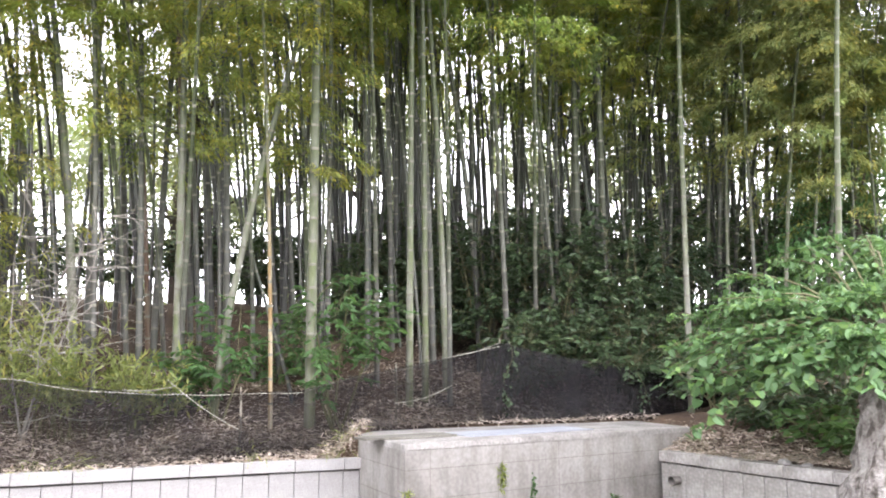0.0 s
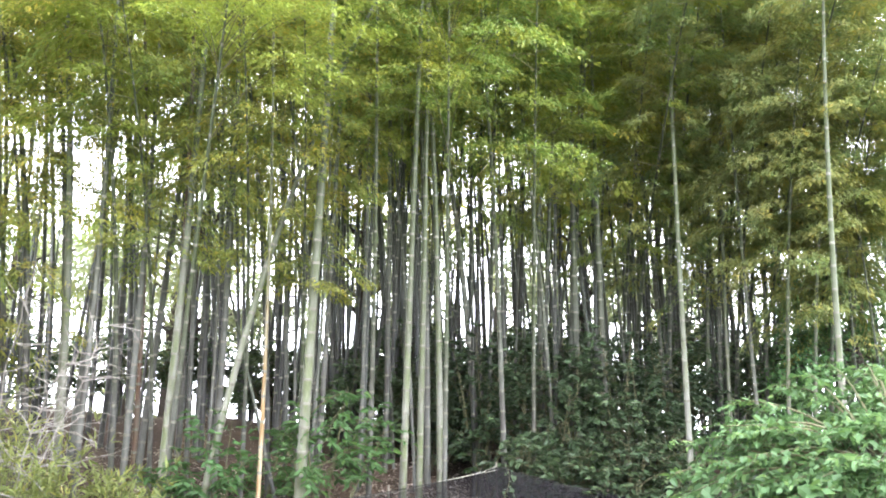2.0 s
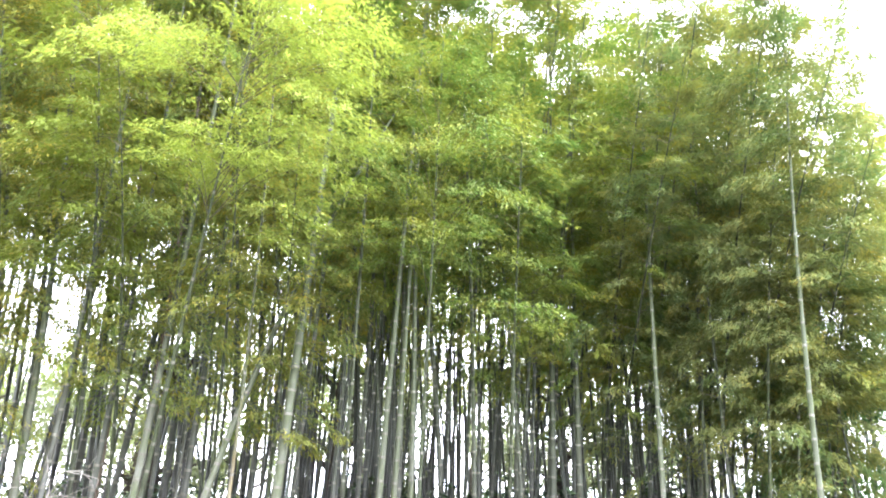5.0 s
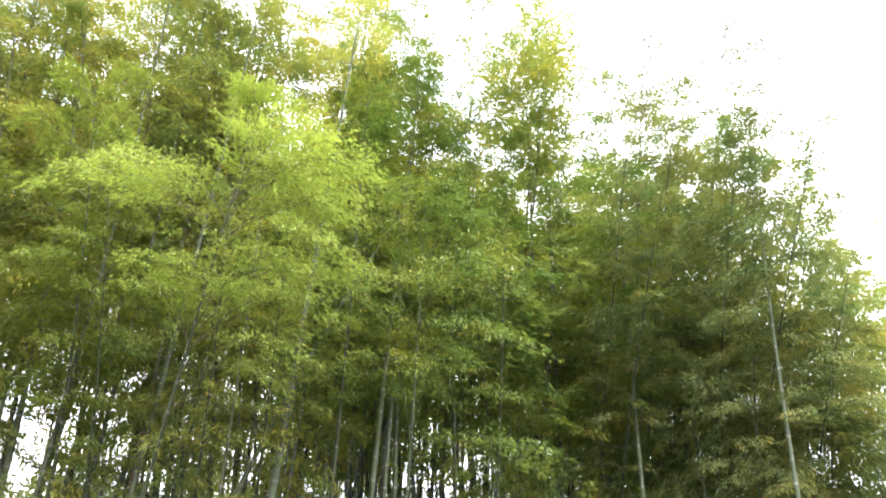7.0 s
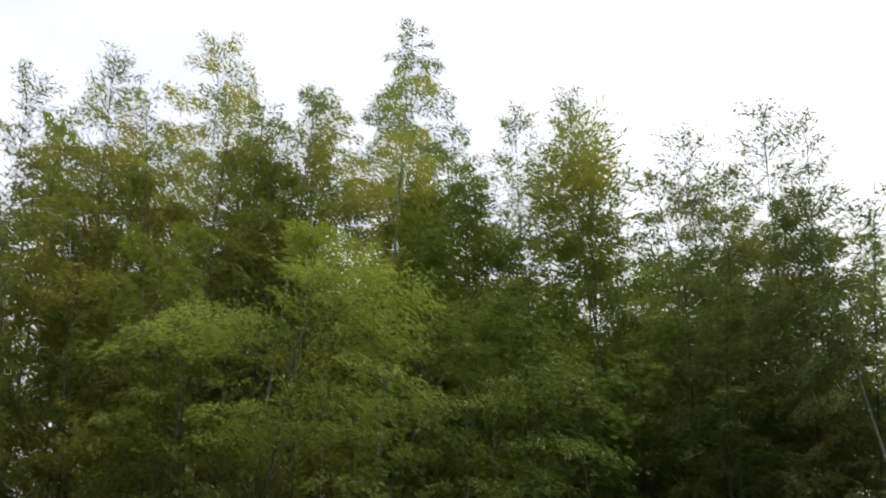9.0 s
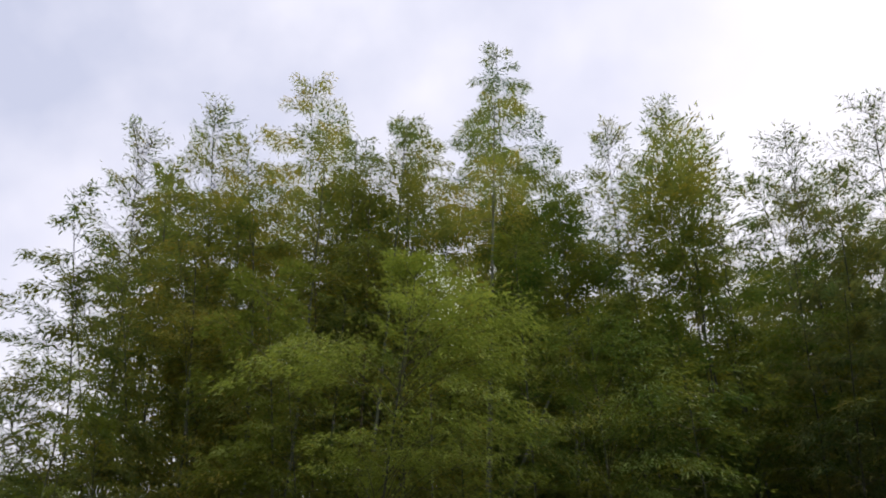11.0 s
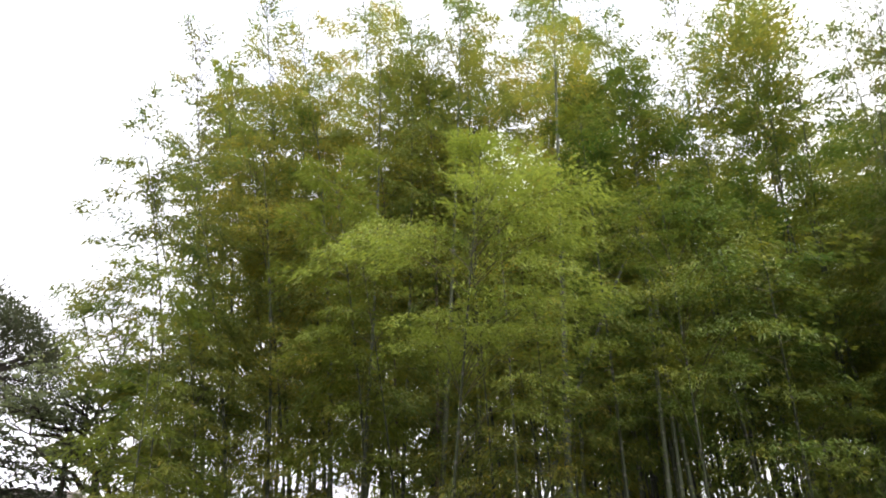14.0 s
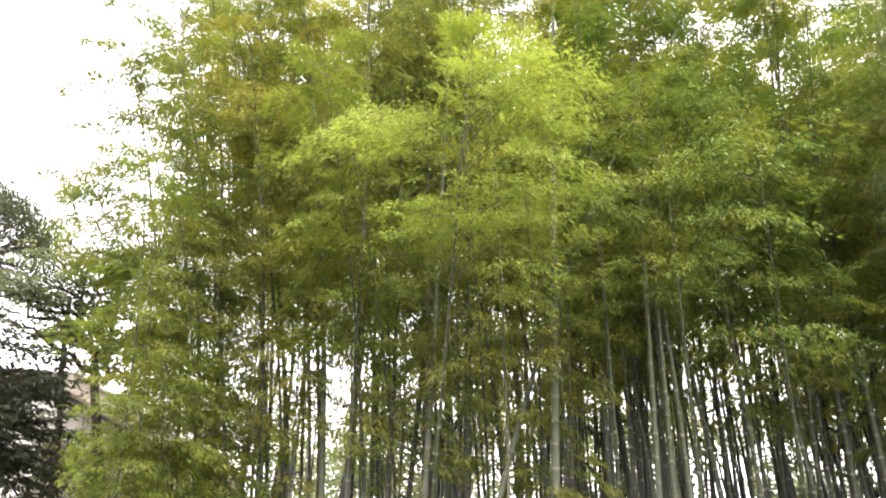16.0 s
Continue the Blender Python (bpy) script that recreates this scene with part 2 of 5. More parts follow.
def quads_object(name, verts, mat, parent=None, label="", per=4):
    """Many loose polygons of per corners each, in one mesh."""
    n = len(verts)
    me = bpy.data.meshes.new(name)
    me.vertices.add(n)
    me.vertices.foreach_set("co", np.asarray(verts, np.float32).ravel())
    me.loops.add(n)
    me.loops.foreach_set("vertex_index", np.arange(n, dtype=np.int32))
    me.polygons.add(n // per)
    me.polygons.foreach_set("loop_start", np.arange(0, n, per, dtype=np.int32))
    me.materials.append(mat)
    me.update(calc_edges=True)
    ob = new(name, me)
    ob.parent = parent
    if label:
        tagged(ob, label)
    return ob


def unit(v):
    return v / np.maximum(np.linalg.norm(v, axis=-1, keepdims=True), 1e-9)


def blades(rng, at, along, length, width, fold=0.25, jitter=0.55):
    """Lance-shaped leaves, one folded four-corner blade each: (4 n, 3) corners."""
    along = unit(along)
    side = unit(np.cross(along, rng.normal(size=along.shape) * jitter + (0, 0, 1)))
    up = np.cross(side, along)
    L, W = length[:, None], width[:, None]
    mid = at + along * L * 0.42
    a = mid + side * W * 0.5 + up * W * fold
    c = mid - side * W * 0.5 + up * W * fold
    tip = at + along * L - up * L * 0.08
    return np.stack([at, a, tip, c], 1).reshape(-1, 3)


def lances(rng, at, along, length, width, jitter=0.35):
    """Small lance-shaped leaves, wide near the stalk and running to a point: (3 n, 3) corners."""
    along = unit(along)
    side = unit(np.cross(along, rng.normal(size=along.shape) * jitter + (0, 0, 1)))
    up = np.cross(side, along)
    L, W = length[:, None], width[:, None]
    mid = at + along * L * 0.16
    return np.stack([mid + side * W * 0.5, at + along * L - up * L * 0.1, mid - side * W * 0.5], 1).reshape(-1, 3)


def broad_leaves(rng, at, along, length, wide=0.72):
    """Heart-shaped leaves of two folded halves: (8 n, 3) corners."""
    along = unit(along)
    side = unit(np.cross(along, rng.normal(size=along.shape) * 0.5 + (0, 0, 1)))
    up = np.cross(side, along)
    L = length[:, None]
    tip = at + along * L - up * L * 0.12
    out = []
    for sgn in (1, -1):
        p = at + along * L * 0.12 + sgn * side * L * wide * 0.46 + up * L * 0.10
        q = at + along * L * 0.60 + sgn * side * L * wide * 0.42 + up * L * 0.06
        out += [at, p, q, tip] if sgn > 0 else [at, tip, q, p]
    return np.stack(out, 1).reshape(-1, 3)


def tube(points, radii, sides=6):
    """Verts and faces of a tube through points."""
    pts, radii = np.asarray(points, float), np.asarray(radii, float)
    tan = unit(np.gradient(pts, axis=0))
    ref = np.where(np.abs(tan[:, 2:3]) > 0.9, np.array([[1.0, 0, 0]]), np.array([[0, 0, 1.0]]))
    u = unit(np.cross(tan, ref))
    v = np.cross(tan, u)
    ang = np.arange(sides) * 2 * np.pi / sides
    ring = pts[:, None] + radii[:, None, None] * (np.cos(ang)[None, :, None] * u[:, None] + np.sin(ang)[None, :, None] * v[:, None])
    n = len(pts)
    i, j = np.meshgrid(np.arange(n - 1), np.arange(sides), indexing="ij")
    k = (j + 1) % sides
    f = np.stack([i * sides + j, i * sides + k, (i + 1) * sides + k, (i + 1) * sides + j], -1).reshape(-1, 4)
    return ring.reshape(-1, 3), f


def tubes(list_of, sides=5):
    vs, fs, k = [], [], 0
    for pts, rad in list_of:
        v, f = tube(pts, rad, sides)
        vs.append(v)
        fs.append(f + k)
        k += len(v)
    return np.concatenate(vs), np.concatenate(fs)


def thing(name, x, y, z, label, category, group=""):
    ob = new(name)
    ob.matrix_basis = pose(x, y, z)
    ob.empty_display_size = 0.2
    return tagged(ob, label, category, group)


def box(bm, cx, cy, cz, sx, sy, sz, bevel=0.0, rot=0.0):
    m = pose(cx, cy, cz, 0, 0, rot) @ Matrix.Diagonal((sx, sy, sz, 1))
    made = bmesh.ops.create_cube(bm, size=1, matrix=m)["verts"]
    if bevel:
        edges = list({e for v in made for e in v.link_edges})
        bmesh.ops.bevel(bm, geom=edges, offset=bevel, segments=1, affect="EDGES")


def part(name, bm, mat, parent, label=""):
    me = bpy.data.meshes.new(name)
    bm.to_mesh(me)
    bm.free()
    me.materials.append(mat)
    ob = new(name, me)
    ob.parent = parent
    if label:
        tagged(ob, label)
    return ob


# ---------------------------------------------------------------- ground and bank
def y_front(x):
    return np.interp(x, [-30, -1.0, -0.9, 3.38, 3.9, 5.3, 12.0], [-1.9, 9.48, 10.05, 12.0, 8.0, 5.3, 3.0])


def bank_z(x, y):
    """Height of the planted bank behind the walls."""
    x, y = np.asarray(x, float), np.asarray(y, float)
    low = np.interp(x, [-1.3, -1.0, 3.2, 3.5], [0.56, 0.87, 0.87, 0.56])
    d = np.clip(y - y_front(x), 0, None)
    d = np.where(x > 3.4, np.clip(y - np.interp(x, [3.4, 12], [12.0, 11.0]), 0, None) + np.minimum(d, 3.0) * 0.35, d)
    rise = 0.36 * np.minimum(d, 6.5) + 0.04 * np.clip(d - 6.5, 0, 6) - 0.16 * np.clip(d - 14, 0, 30)
    bumps = 0.05 * np.sin(x * 2.1 + y * 0.7) + 0.04 * np.sin(y * 3.3 - x * 1.3)
    return np.maximum(low + rise + bumps * np.minimum(d * 2, 1), 0.02)


g = bmesh.new()
bmesh.ops.create_grid(g, x_segments=2, y_segments=2, size=3000)
ground = part("ground", g, M_ground, None)
tagged(ground, "grey asphalt ground in front of the retaining walls", "ground", kind="structure")


def bank(name, xs, front, back, steps, label):
    t = np.linspace(0, 1, steps) ** 1.8
    X = np.repeat(xs[:, None], steps, 1)
    F = np.array([front(v) for v in xs])[:, None]
    Y = F + (back - F) * t[None]
    Z = bank_z(X, Y) if name == "bank" else 0.565 + 0.12 * (Y - F) + 0.03 * np.sin(X * 5 + Y * 4)
    V = np.stack([X, Y, Z], -1).reshape(-1, 3)
    skirt = np.stack([xs, F[:, 0] + 0.02, np.full(len(xs), -0.05)], -1)
    n, k = len(xs), len(V)
    i, j = np.meshgrid(np.arange(n - 1), np.arange(steps - 1), indexing="ij")
    f = np.stack([i * steps + j, (i + 1) * steps + j, (i + 1) * steps + j + 1, i * steps + j + 1], -1).reshape(-1, 4)
    a = np.arange(n - 1)
    f2 = np.stack([k + a, k + a + 1, (a + 1) * steps, a * steps], -1)
    ob = mesh_object(name, np.concatenate([V, skirt]), np.concatenate([f, f2]), [M_soil], smooth=True)
    return tagged(ob, label, "ground", kind="structure")


bank("bank", np.concatenate([np.linspace(-30, -9, 30), np.linspace(-8.8, 3.36, 90), np.linspace(3.42, 8, 20), np.linspace(8.5, 30, 20)]),
     lambda x: float(y_front(x)) + 0.12 if x < 3.4 else float(np.interp(x, [3.4, 30], [11.6, 8.0])), 48.0, 60, "brown earth bank covered with fallen bamboo leaves")
SIDE_FRONT = lambda x: float(np.interp(x, [2.72, 5.3, 7.0], [10.40, 5.58, 3.25]))
bank("bank_side", np.linspace(2.74, 7.0, 44), SIDE_FRONT, 12.6, 24, "earth bed with leaf litter behind the low wall")


# unseen wall added behind the camera; it blocks low sky to darken the grove's foot
g = bmesh.new()
box(g, 0, -7.2, 4.0, 44, 0.4, 8.0, 0.02)
behind = part("unseen_sky_blocker", g, M_plaster, None)
tagged(behind, "unseen plain cream wall added behind the camera to block low sky", "wall", kind="structure")


# ---------------------------------------------------------------- retaining walls and concrete block
def retaining_wall(name, x0, y0, x1, y1, first, step, mat, label):
    """A low wall of upright panels under a row of coping pieces, the first of them cut to its own length."""
    d = Vector((x1 - x0, y1 - y0, 0))
    along, rot = d.normalized(), math.degrees(math.atan2(d.y, d.x))
    back = Vector((-d.y, d.x, 0)).normalized()
    bm = bmesh.new()
    mid = Vector(((x0 + x1) / 2, (y0 + y1) / 2, 0)) + back * 0.15
    box(bm, mid.x, mid.y, 0.225, d.length, 0.12, 0.45, 0, rot)
    wall = part(name, bm, M_joint, None)
    tagged(wall, label, "retaining wall", kind="structure")
    rng = random.Random(5)
    made = {}

    def piece(kind, length, p, z, turn):
        key = (kind, round(length, 3))
        if key not in made:
            b = bmesh.new()
            box(b, 0, 0, 0, length - 0.006, 0.22 if kind == "coping" else 0.08, 0.13 if kind == "coping" else 0.450, 0.008 if kind == "coping" else 0.005)
            ob = part(kind, b, mat, wall)
            made[key] = ob.data
        else:
            ob = new(kind, made[key])
            ob.parent = wall
        ob.matrix_basis = pose(p.x, p.y, z, 0, 0, turn)

    s = 0.0
    while s < d.length - 0.05:
        long = first if s == 0 else min(step, d.length - s)
        p = Vector((x0, y0, 0)) + along * (s + long / 2) + back * 0.11
        piece("coping", long, p, 0.535 + rng.uniform(-0.003, 0.003), rot + rng.uniform(-0.3, 0.3))
        halves = 1 if long < 0.3 else 2
        for h in range(halves):
            p = Vector((x0, y0, 0)) + along * (s + long * (h + 0.5) / halves) + back * 0.078
            piece("panel", long / halves, p, 0.227 + rng.uniform(-0.003, 0.003), rot)
        s += long
    return wall


retaining_wall("retaining_wall", -13.037, 4.754, -0.80, 9.549, 0.5795, 0.5795, M_slab, "low retaining wall of pale concrete panels with coping")
retaining_wall("retaining_wall_side", 2.72, 10.10, 5.28, 5.31, 0.13, 0.574, M_slab_old, "low retaining wall of pale concrete panels with coping")

def prism(corners, z0, z1, bevel):
    bm = bmesh.new()
    low, high = [bm.verts.new((*c, z0)) for c in corners], [bm.verts.new((*c, z1)) for c in corners]
    for k in range(4):
        bm.faces.new((low[k], low[(k + 1) % 4], high[(k + 1) % 4], high[k]))
    bm.faces.new(high)
    bm.faces.new(low[::-1])
    bmesh.ops.recalc_face_normals(bm, faces=bm.faces)
    bmesh.ops.bevel(bm, geom=list(bm.edges), offset=bevel, segments=2, affect="EDGES")
    return bm


plinth = thing("concrete_plinth", 0, 0, 0, "weathered grey concrete block with rain stains and a flat top", "concrete block")
part("body", prism([(-0.395, 8.17), (3.27, 10.53), (2.7, 12.6), (-1.2, 9.98)], -0.02, 0.798, 0.004), M_concrete, plinth)
part("top_slab", prism([(-0.397, 8.164), (3.274, 10.525), (2.7, 12.6), (-1.206, 9.98)], 0.797, 0.86, 0.006), M_slab_old, plinth, "paler worn top slab")


# ---------------------------------------------------------------- bamboo
A_LOW = 0.35


def culm_path(base, top, n):
    s = np.linspace(0, 1, n)
    h = A_LOW * s + (1 - A_LOW) * s ** 2.2
    return base + (top - base) * np.stack([h, h, s], -1)


PER_PLUME = 250
UP = np.array([0, 0, 1.0])


def spray(rng, line, leaves, bare=0.15, spread=0.42, droop=0.06, twigs=22):
    """A leafy branch along line: side twigs in a flat layer, the leaves in small hanging fans along them. Returns leaf roots, ways and twig lines."""
    t = np.linspace(0, 1, len(line))
    L = float(np.linalg.norm(line[-1] - line[0])) + 1e-6
    out = unit((line[-1] - line[0]) * (1, 1, 0) + 1e-6)
    cross = np.array([-out[1], out[0], 0.0])
    u = bare + (1 - bare) * (np.arange(twigs) + rng.random(twigs)) / twigs
    side = np.where(np.arange(twigs) % 2, 1.0, -1.0)
    foot = np.stack([np.interp(u, t, line[:, j]) for j in range(3)], -1)
    ahead = unit(np.stack([np.interp(u, t, np.gradient(line[:, j])) for j in range(3)], -1))
    reach = L * spread * np.sin(np.pi * np.clip(u * 0.8 + 0.1, 0, 1)) * rng.uniform(0.6, 1.25, twigs)
    way = unit(ahead * 0.75 + cross * (side * rng.uniform(0.35, 0.95, twigs))[:, None] + UP * rng.uniform(-0.2, 0.1, twigs)[:, None])
    fan_twig = np.repeat(np.arange(twigs), 4)
    fan_v = np.clip(np.tile([0.25, 0.5, 0.75, 1.0], twigs) + rng.normal(size=4 * twigs) * 0.1, 0.1, 1.05)
    hub = foot[fan_twig] + way[fan_twig] * (fan_v * reach[fan_twig])[:, None] - UP * (droop * fan_v ** 2 * L)[:, None]
    m = max(4, int(leaves))
    w = rng.integers(4 * twigs, size=m)
    at = hub[w] + rng.normal(size=(m, 3)) * (0.05, 0.05, 0.018)
    along = way[fan_twig[w]] * 0.9 + cross * rng.normal(size=(m, 1)) * 0.5 - UP * rng.uniform(-0.05, 0.6, (m, 1)) + rng.normal(size=(m, 3)) * 0.16
    fine = [(np.stack([foot[k], foot[k] + way[k] * reach[k] * 0.55 - UP * droop * 0.3 * L, foot[k] + way[k] * reach[k] - UP * droop * L]), np.array([0.0035, 0.0025, 0.0012])) for k in range(twigs)]
    return at, along, fine


def crown_leaves(rng, path, crown_from, leaves, reach, leaf=0.084, skew=0.8, blunt=0.0, plume=PER_PLUME, tiers=(), wispy=False, origin=None, spread=0.42, feathers=0):
    """Layered sprays up the culm, two or three at a node, and single arching ones (root height, end, count) where given."""
    s_all = np.linspace(0, 1, len(path))
    tall = float(np.linalg.norm(path[-1] - path[0]))
    lines, at, along = [], [], []

    def grow(line, count, bare=0.15, width=0.34 if wispy else spread):
        p, d, fine = spray(rng, line, count, bare, width, twigs=14 if wispy else 22)
        at.append(p)
        along.append(d)
        lines.append((line, np.linspace(0.007, 0.0015, len(line))))
        if wispy:
            lines.extend(fine)

    t = np.linspace(0, 1, 6)[:, None]
    for k in range(max(8, int(leaves / plume)) if leaves else 0):
        if k % 3 == 0:
            level, turn = (k + 3 * rng.random()) / max(8, int(leaves / plume)), rng.random() * 2 * np.pi
        f = min(0.985, max(0.0, level + rng.normal() * 0.006)) ** skew
        s = crown_from + (1 - crown_from) * f * 0.993
        below = (1 - s) * tall + blunt     # metres under the tip
        if feathers and below < 3.4:
            continue
        tip = math.exp(-below / 1.3)
        a = turn + 2.1 * (k % 3) + rng.normal() * 0.35
        root = np.array([np.interp(s, s_all, path[:, j]) for j in range(3)])
        L = (0.16 + 0.84 * reach * (1 - math.exp(-below / 1.5))) * (0.76 + 0.24 * f) * rng.uniform(0.6, 1.3)
        out = np.array([math.cos(a), math.sin(a), 0.0])
        rise, droop = rng.uniform(0.20, 0.55) + 0.75 * tip, rng.uniform(0.40, 0.75) * (1 - 0.6 * tip)
        if wispy:
            rise, droop = rise + 0.35, droop * 0.7
        grow(root + L * (out * t * (1 - 0.12 * t) + UP * (rise * t - droop * t * t)),
             plume * rng.uniform(0.7, 1.3) * (0.12 + 0.88 * min(1.3, L / (0.75 * reach))))
    for k in range(feathers):   # the pointed top: single narrow feathers to either side, longer and fuller the lower they stand
        below = 0.10 + 4.1 * ((k + rng.random()) / feathers) ** 1.15
        s, a = 1 - below / tall, math.pi * (k % 2) + rng.normal() * 0.75
        root = np.array([np.interp(s, s_all, path[:, j]) for j in range(3)])
        L = min(1.25, 0.30 + 0.42 * below) * rng.uniform(0.75, 1.15)
        rise, droop = max(0.25, 0.95 - 0.30 * below), 0.42
        grow(root + L * (np.array([math.cos(a), math.sin(a), 0.0]) * t + UP * (rise * t - droop * t * t)), (70 + 95 * below) * (0.35 + L), 0.12, 0.20 + 0.03 * below)
    for s, ex, ey, ez, n in tiers:
        for j in range(n):
            end = np.array([ex, ey, ez]) - origin + rng.normal(size=3) * ((0.0, 0.0, 0.0) if j == 0 else (0.34, 0.4, 0.09))
            root = np.array([np.interp(s + rng.normal() * 0.012, s_all, path[:, i]) for i in range(3)])
            span = float(np.linalg.norm(end - root))
            grow(root + (end - root) * t + UP * span * rng.uniform(0.45, 0.65) * t * (1 - t), plume * (0.5 + 0.5 * span), 0.28)
    at, along = np.concatenate(at), np.concatenate(along)
    L = leaf * rng.uniform(0.7, 1.35, len(at))
    return lances(rng, at, along, L, L * rng.uniform(0.20, 0.29, len(at))), lines


def bamboo(base, top, radius, leaves, culm_mat, leaf_mat, label, seed, crown_from=0.4, reach=1.3, sides=7, spacing=0.30, skew=0.8, leaf=0.084, blunt=0.0, plume=PER_PLUME, tiers=(), wispy=False, spread=0.42, feathers=0, straight=False, group="bamboos of the grove"):
    rng = np.random.default_rng(seed)
    base, top = np.array(base, float), np.array(top, float)
    H = top[2] - base[2]
    s_nodes = np.linspace(0, 1, max(10, int(H / spacing)) + 1)
    s = np.sort(np.concatenate([s_nodes, s_nodes[1:-1] - 0.018 / H, s_nodes[1:-1] + 0.018 / H]))
    path0 = np.linspace(0, 1, 200)[:, None] * (top - base) if straight else culm_path(np.zeros(3), top - base, 200)
    pts = np.stack([np.interp(s, np.linspace(0, 1, 200), path0[:, k]) for k in range(3)], -1)
    pts[0, 2] -= 0.12
    rad = radius * (1 - 0.90 * s ** 1.15)
    ridge = np.isin(s, s_nodes[1:-1])
    rad = rad * np.where(ridge, 1.10, 1.0)
    v, f = tube(pts, rad, sides)
    ring = np.repeat(np.arange(len(s) - 1), sides)
    is_node = (ridge[ring] | ridge[ring + 1]).astype(int)
    plant = thing("bamboo", *base, label, "bamboo", group)
    mesh_object("culm", v, f, [culm_mat, M_node], plant, mat_index=is_node, smooth=True)
    if leaves or tiers:
        lv, lines = crown_leaves(rng, path0, crown_from, leaves * 1.45, reach, leaf, skew, blunt, plume, tiers, wispy, base, spread, feathers)
        quads_object("crown", lv, leaf_mat, plant, per=3)
        bv, bf = tubes(lines, 3)
        tagged(mesh_object("branchwork", bv, bf, [M_stem], plant), kind="stuff")
    return plant


def grove_z(x, y):
    return float(bank_z(x, y))


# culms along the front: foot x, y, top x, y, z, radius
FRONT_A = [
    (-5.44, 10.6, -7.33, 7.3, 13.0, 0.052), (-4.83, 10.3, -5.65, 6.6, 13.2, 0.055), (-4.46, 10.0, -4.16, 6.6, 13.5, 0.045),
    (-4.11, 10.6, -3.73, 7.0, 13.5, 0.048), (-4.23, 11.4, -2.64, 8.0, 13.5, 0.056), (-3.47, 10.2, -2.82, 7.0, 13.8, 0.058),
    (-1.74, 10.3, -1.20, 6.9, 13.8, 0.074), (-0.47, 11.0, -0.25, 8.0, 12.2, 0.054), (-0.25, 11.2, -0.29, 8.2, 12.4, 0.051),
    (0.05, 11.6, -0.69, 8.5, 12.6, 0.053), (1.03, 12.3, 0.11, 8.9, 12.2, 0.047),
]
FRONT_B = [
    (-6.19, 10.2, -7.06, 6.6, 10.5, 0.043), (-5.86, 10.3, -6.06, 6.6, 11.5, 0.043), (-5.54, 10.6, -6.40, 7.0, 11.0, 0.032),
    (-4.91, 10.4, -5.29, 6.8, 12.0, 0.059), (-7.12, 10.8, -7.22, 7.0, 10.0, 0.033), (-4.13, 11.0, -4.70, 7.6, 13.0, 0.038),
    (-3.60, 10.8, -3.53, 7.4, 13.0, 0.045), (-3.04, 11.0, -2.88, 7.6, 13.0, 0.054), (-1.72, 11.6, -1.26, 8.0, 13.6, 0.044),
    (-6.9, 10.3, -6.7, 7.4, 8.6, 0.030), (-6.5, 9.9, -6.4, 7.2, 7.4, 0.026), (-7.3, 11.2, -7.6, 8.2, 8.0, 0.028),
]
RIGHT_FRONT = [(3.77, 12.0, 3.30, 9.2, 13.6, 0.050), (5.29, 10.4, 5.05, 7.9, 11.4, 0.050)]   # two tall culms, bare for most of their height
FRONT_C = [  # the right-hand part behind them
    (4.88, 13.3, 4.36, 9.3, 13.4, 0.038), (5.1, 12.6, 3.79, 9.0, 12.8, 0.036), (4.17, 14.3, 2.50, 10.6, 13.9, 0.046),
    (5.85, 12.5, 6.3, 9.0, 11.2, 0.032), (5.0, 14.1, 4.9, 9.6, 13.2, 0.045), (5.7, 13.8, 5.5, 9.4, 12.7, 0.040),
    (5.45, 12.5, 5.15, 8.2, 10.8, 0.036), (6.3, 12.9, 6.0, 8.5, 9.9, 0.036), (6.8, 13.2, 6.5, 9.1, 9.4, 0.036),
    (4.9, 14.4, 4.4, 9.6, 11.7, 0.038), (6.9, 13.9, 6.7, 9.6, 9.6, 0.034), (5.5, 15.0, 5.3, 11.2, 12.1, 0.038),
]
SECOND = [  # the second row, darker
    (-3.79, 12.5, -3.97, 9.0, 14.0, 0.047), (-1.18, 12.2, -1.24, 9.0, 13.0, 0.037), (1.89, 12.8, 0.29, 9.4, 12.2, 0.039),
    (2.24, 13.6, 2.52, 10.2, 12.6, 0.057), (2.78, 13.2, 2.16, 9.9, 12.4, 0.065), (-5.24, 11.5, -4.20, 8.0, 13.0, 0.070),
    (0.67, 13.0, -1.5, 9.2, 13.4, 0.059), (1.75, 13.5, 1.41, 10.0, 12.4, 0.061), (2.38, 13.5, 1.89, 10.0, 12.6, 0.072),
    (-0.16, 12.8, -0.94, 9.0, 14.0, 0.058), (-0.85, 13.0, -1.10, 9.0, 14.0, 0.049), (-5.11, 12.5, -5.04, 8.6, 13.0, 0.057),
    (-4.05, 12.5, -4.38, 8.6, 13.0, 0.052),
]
PALE = "pale grey-green bamboo with ringed nodes and leafy crown"
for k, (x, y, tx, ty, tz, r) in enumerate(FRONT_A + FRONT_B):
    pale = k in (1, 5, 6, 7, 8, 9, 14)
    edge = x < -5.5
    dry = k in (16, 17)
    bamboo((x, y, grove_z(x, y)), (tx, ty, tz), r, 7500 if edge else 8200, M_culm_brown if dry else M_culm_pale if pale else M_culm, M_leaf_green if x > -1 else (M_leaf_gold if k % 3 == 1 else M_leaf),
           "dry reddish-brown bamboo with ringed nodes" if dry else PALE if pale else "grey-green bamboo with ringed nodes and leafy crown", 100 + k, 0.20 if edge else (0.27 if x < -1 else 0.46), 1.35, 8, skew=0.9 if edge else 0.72)
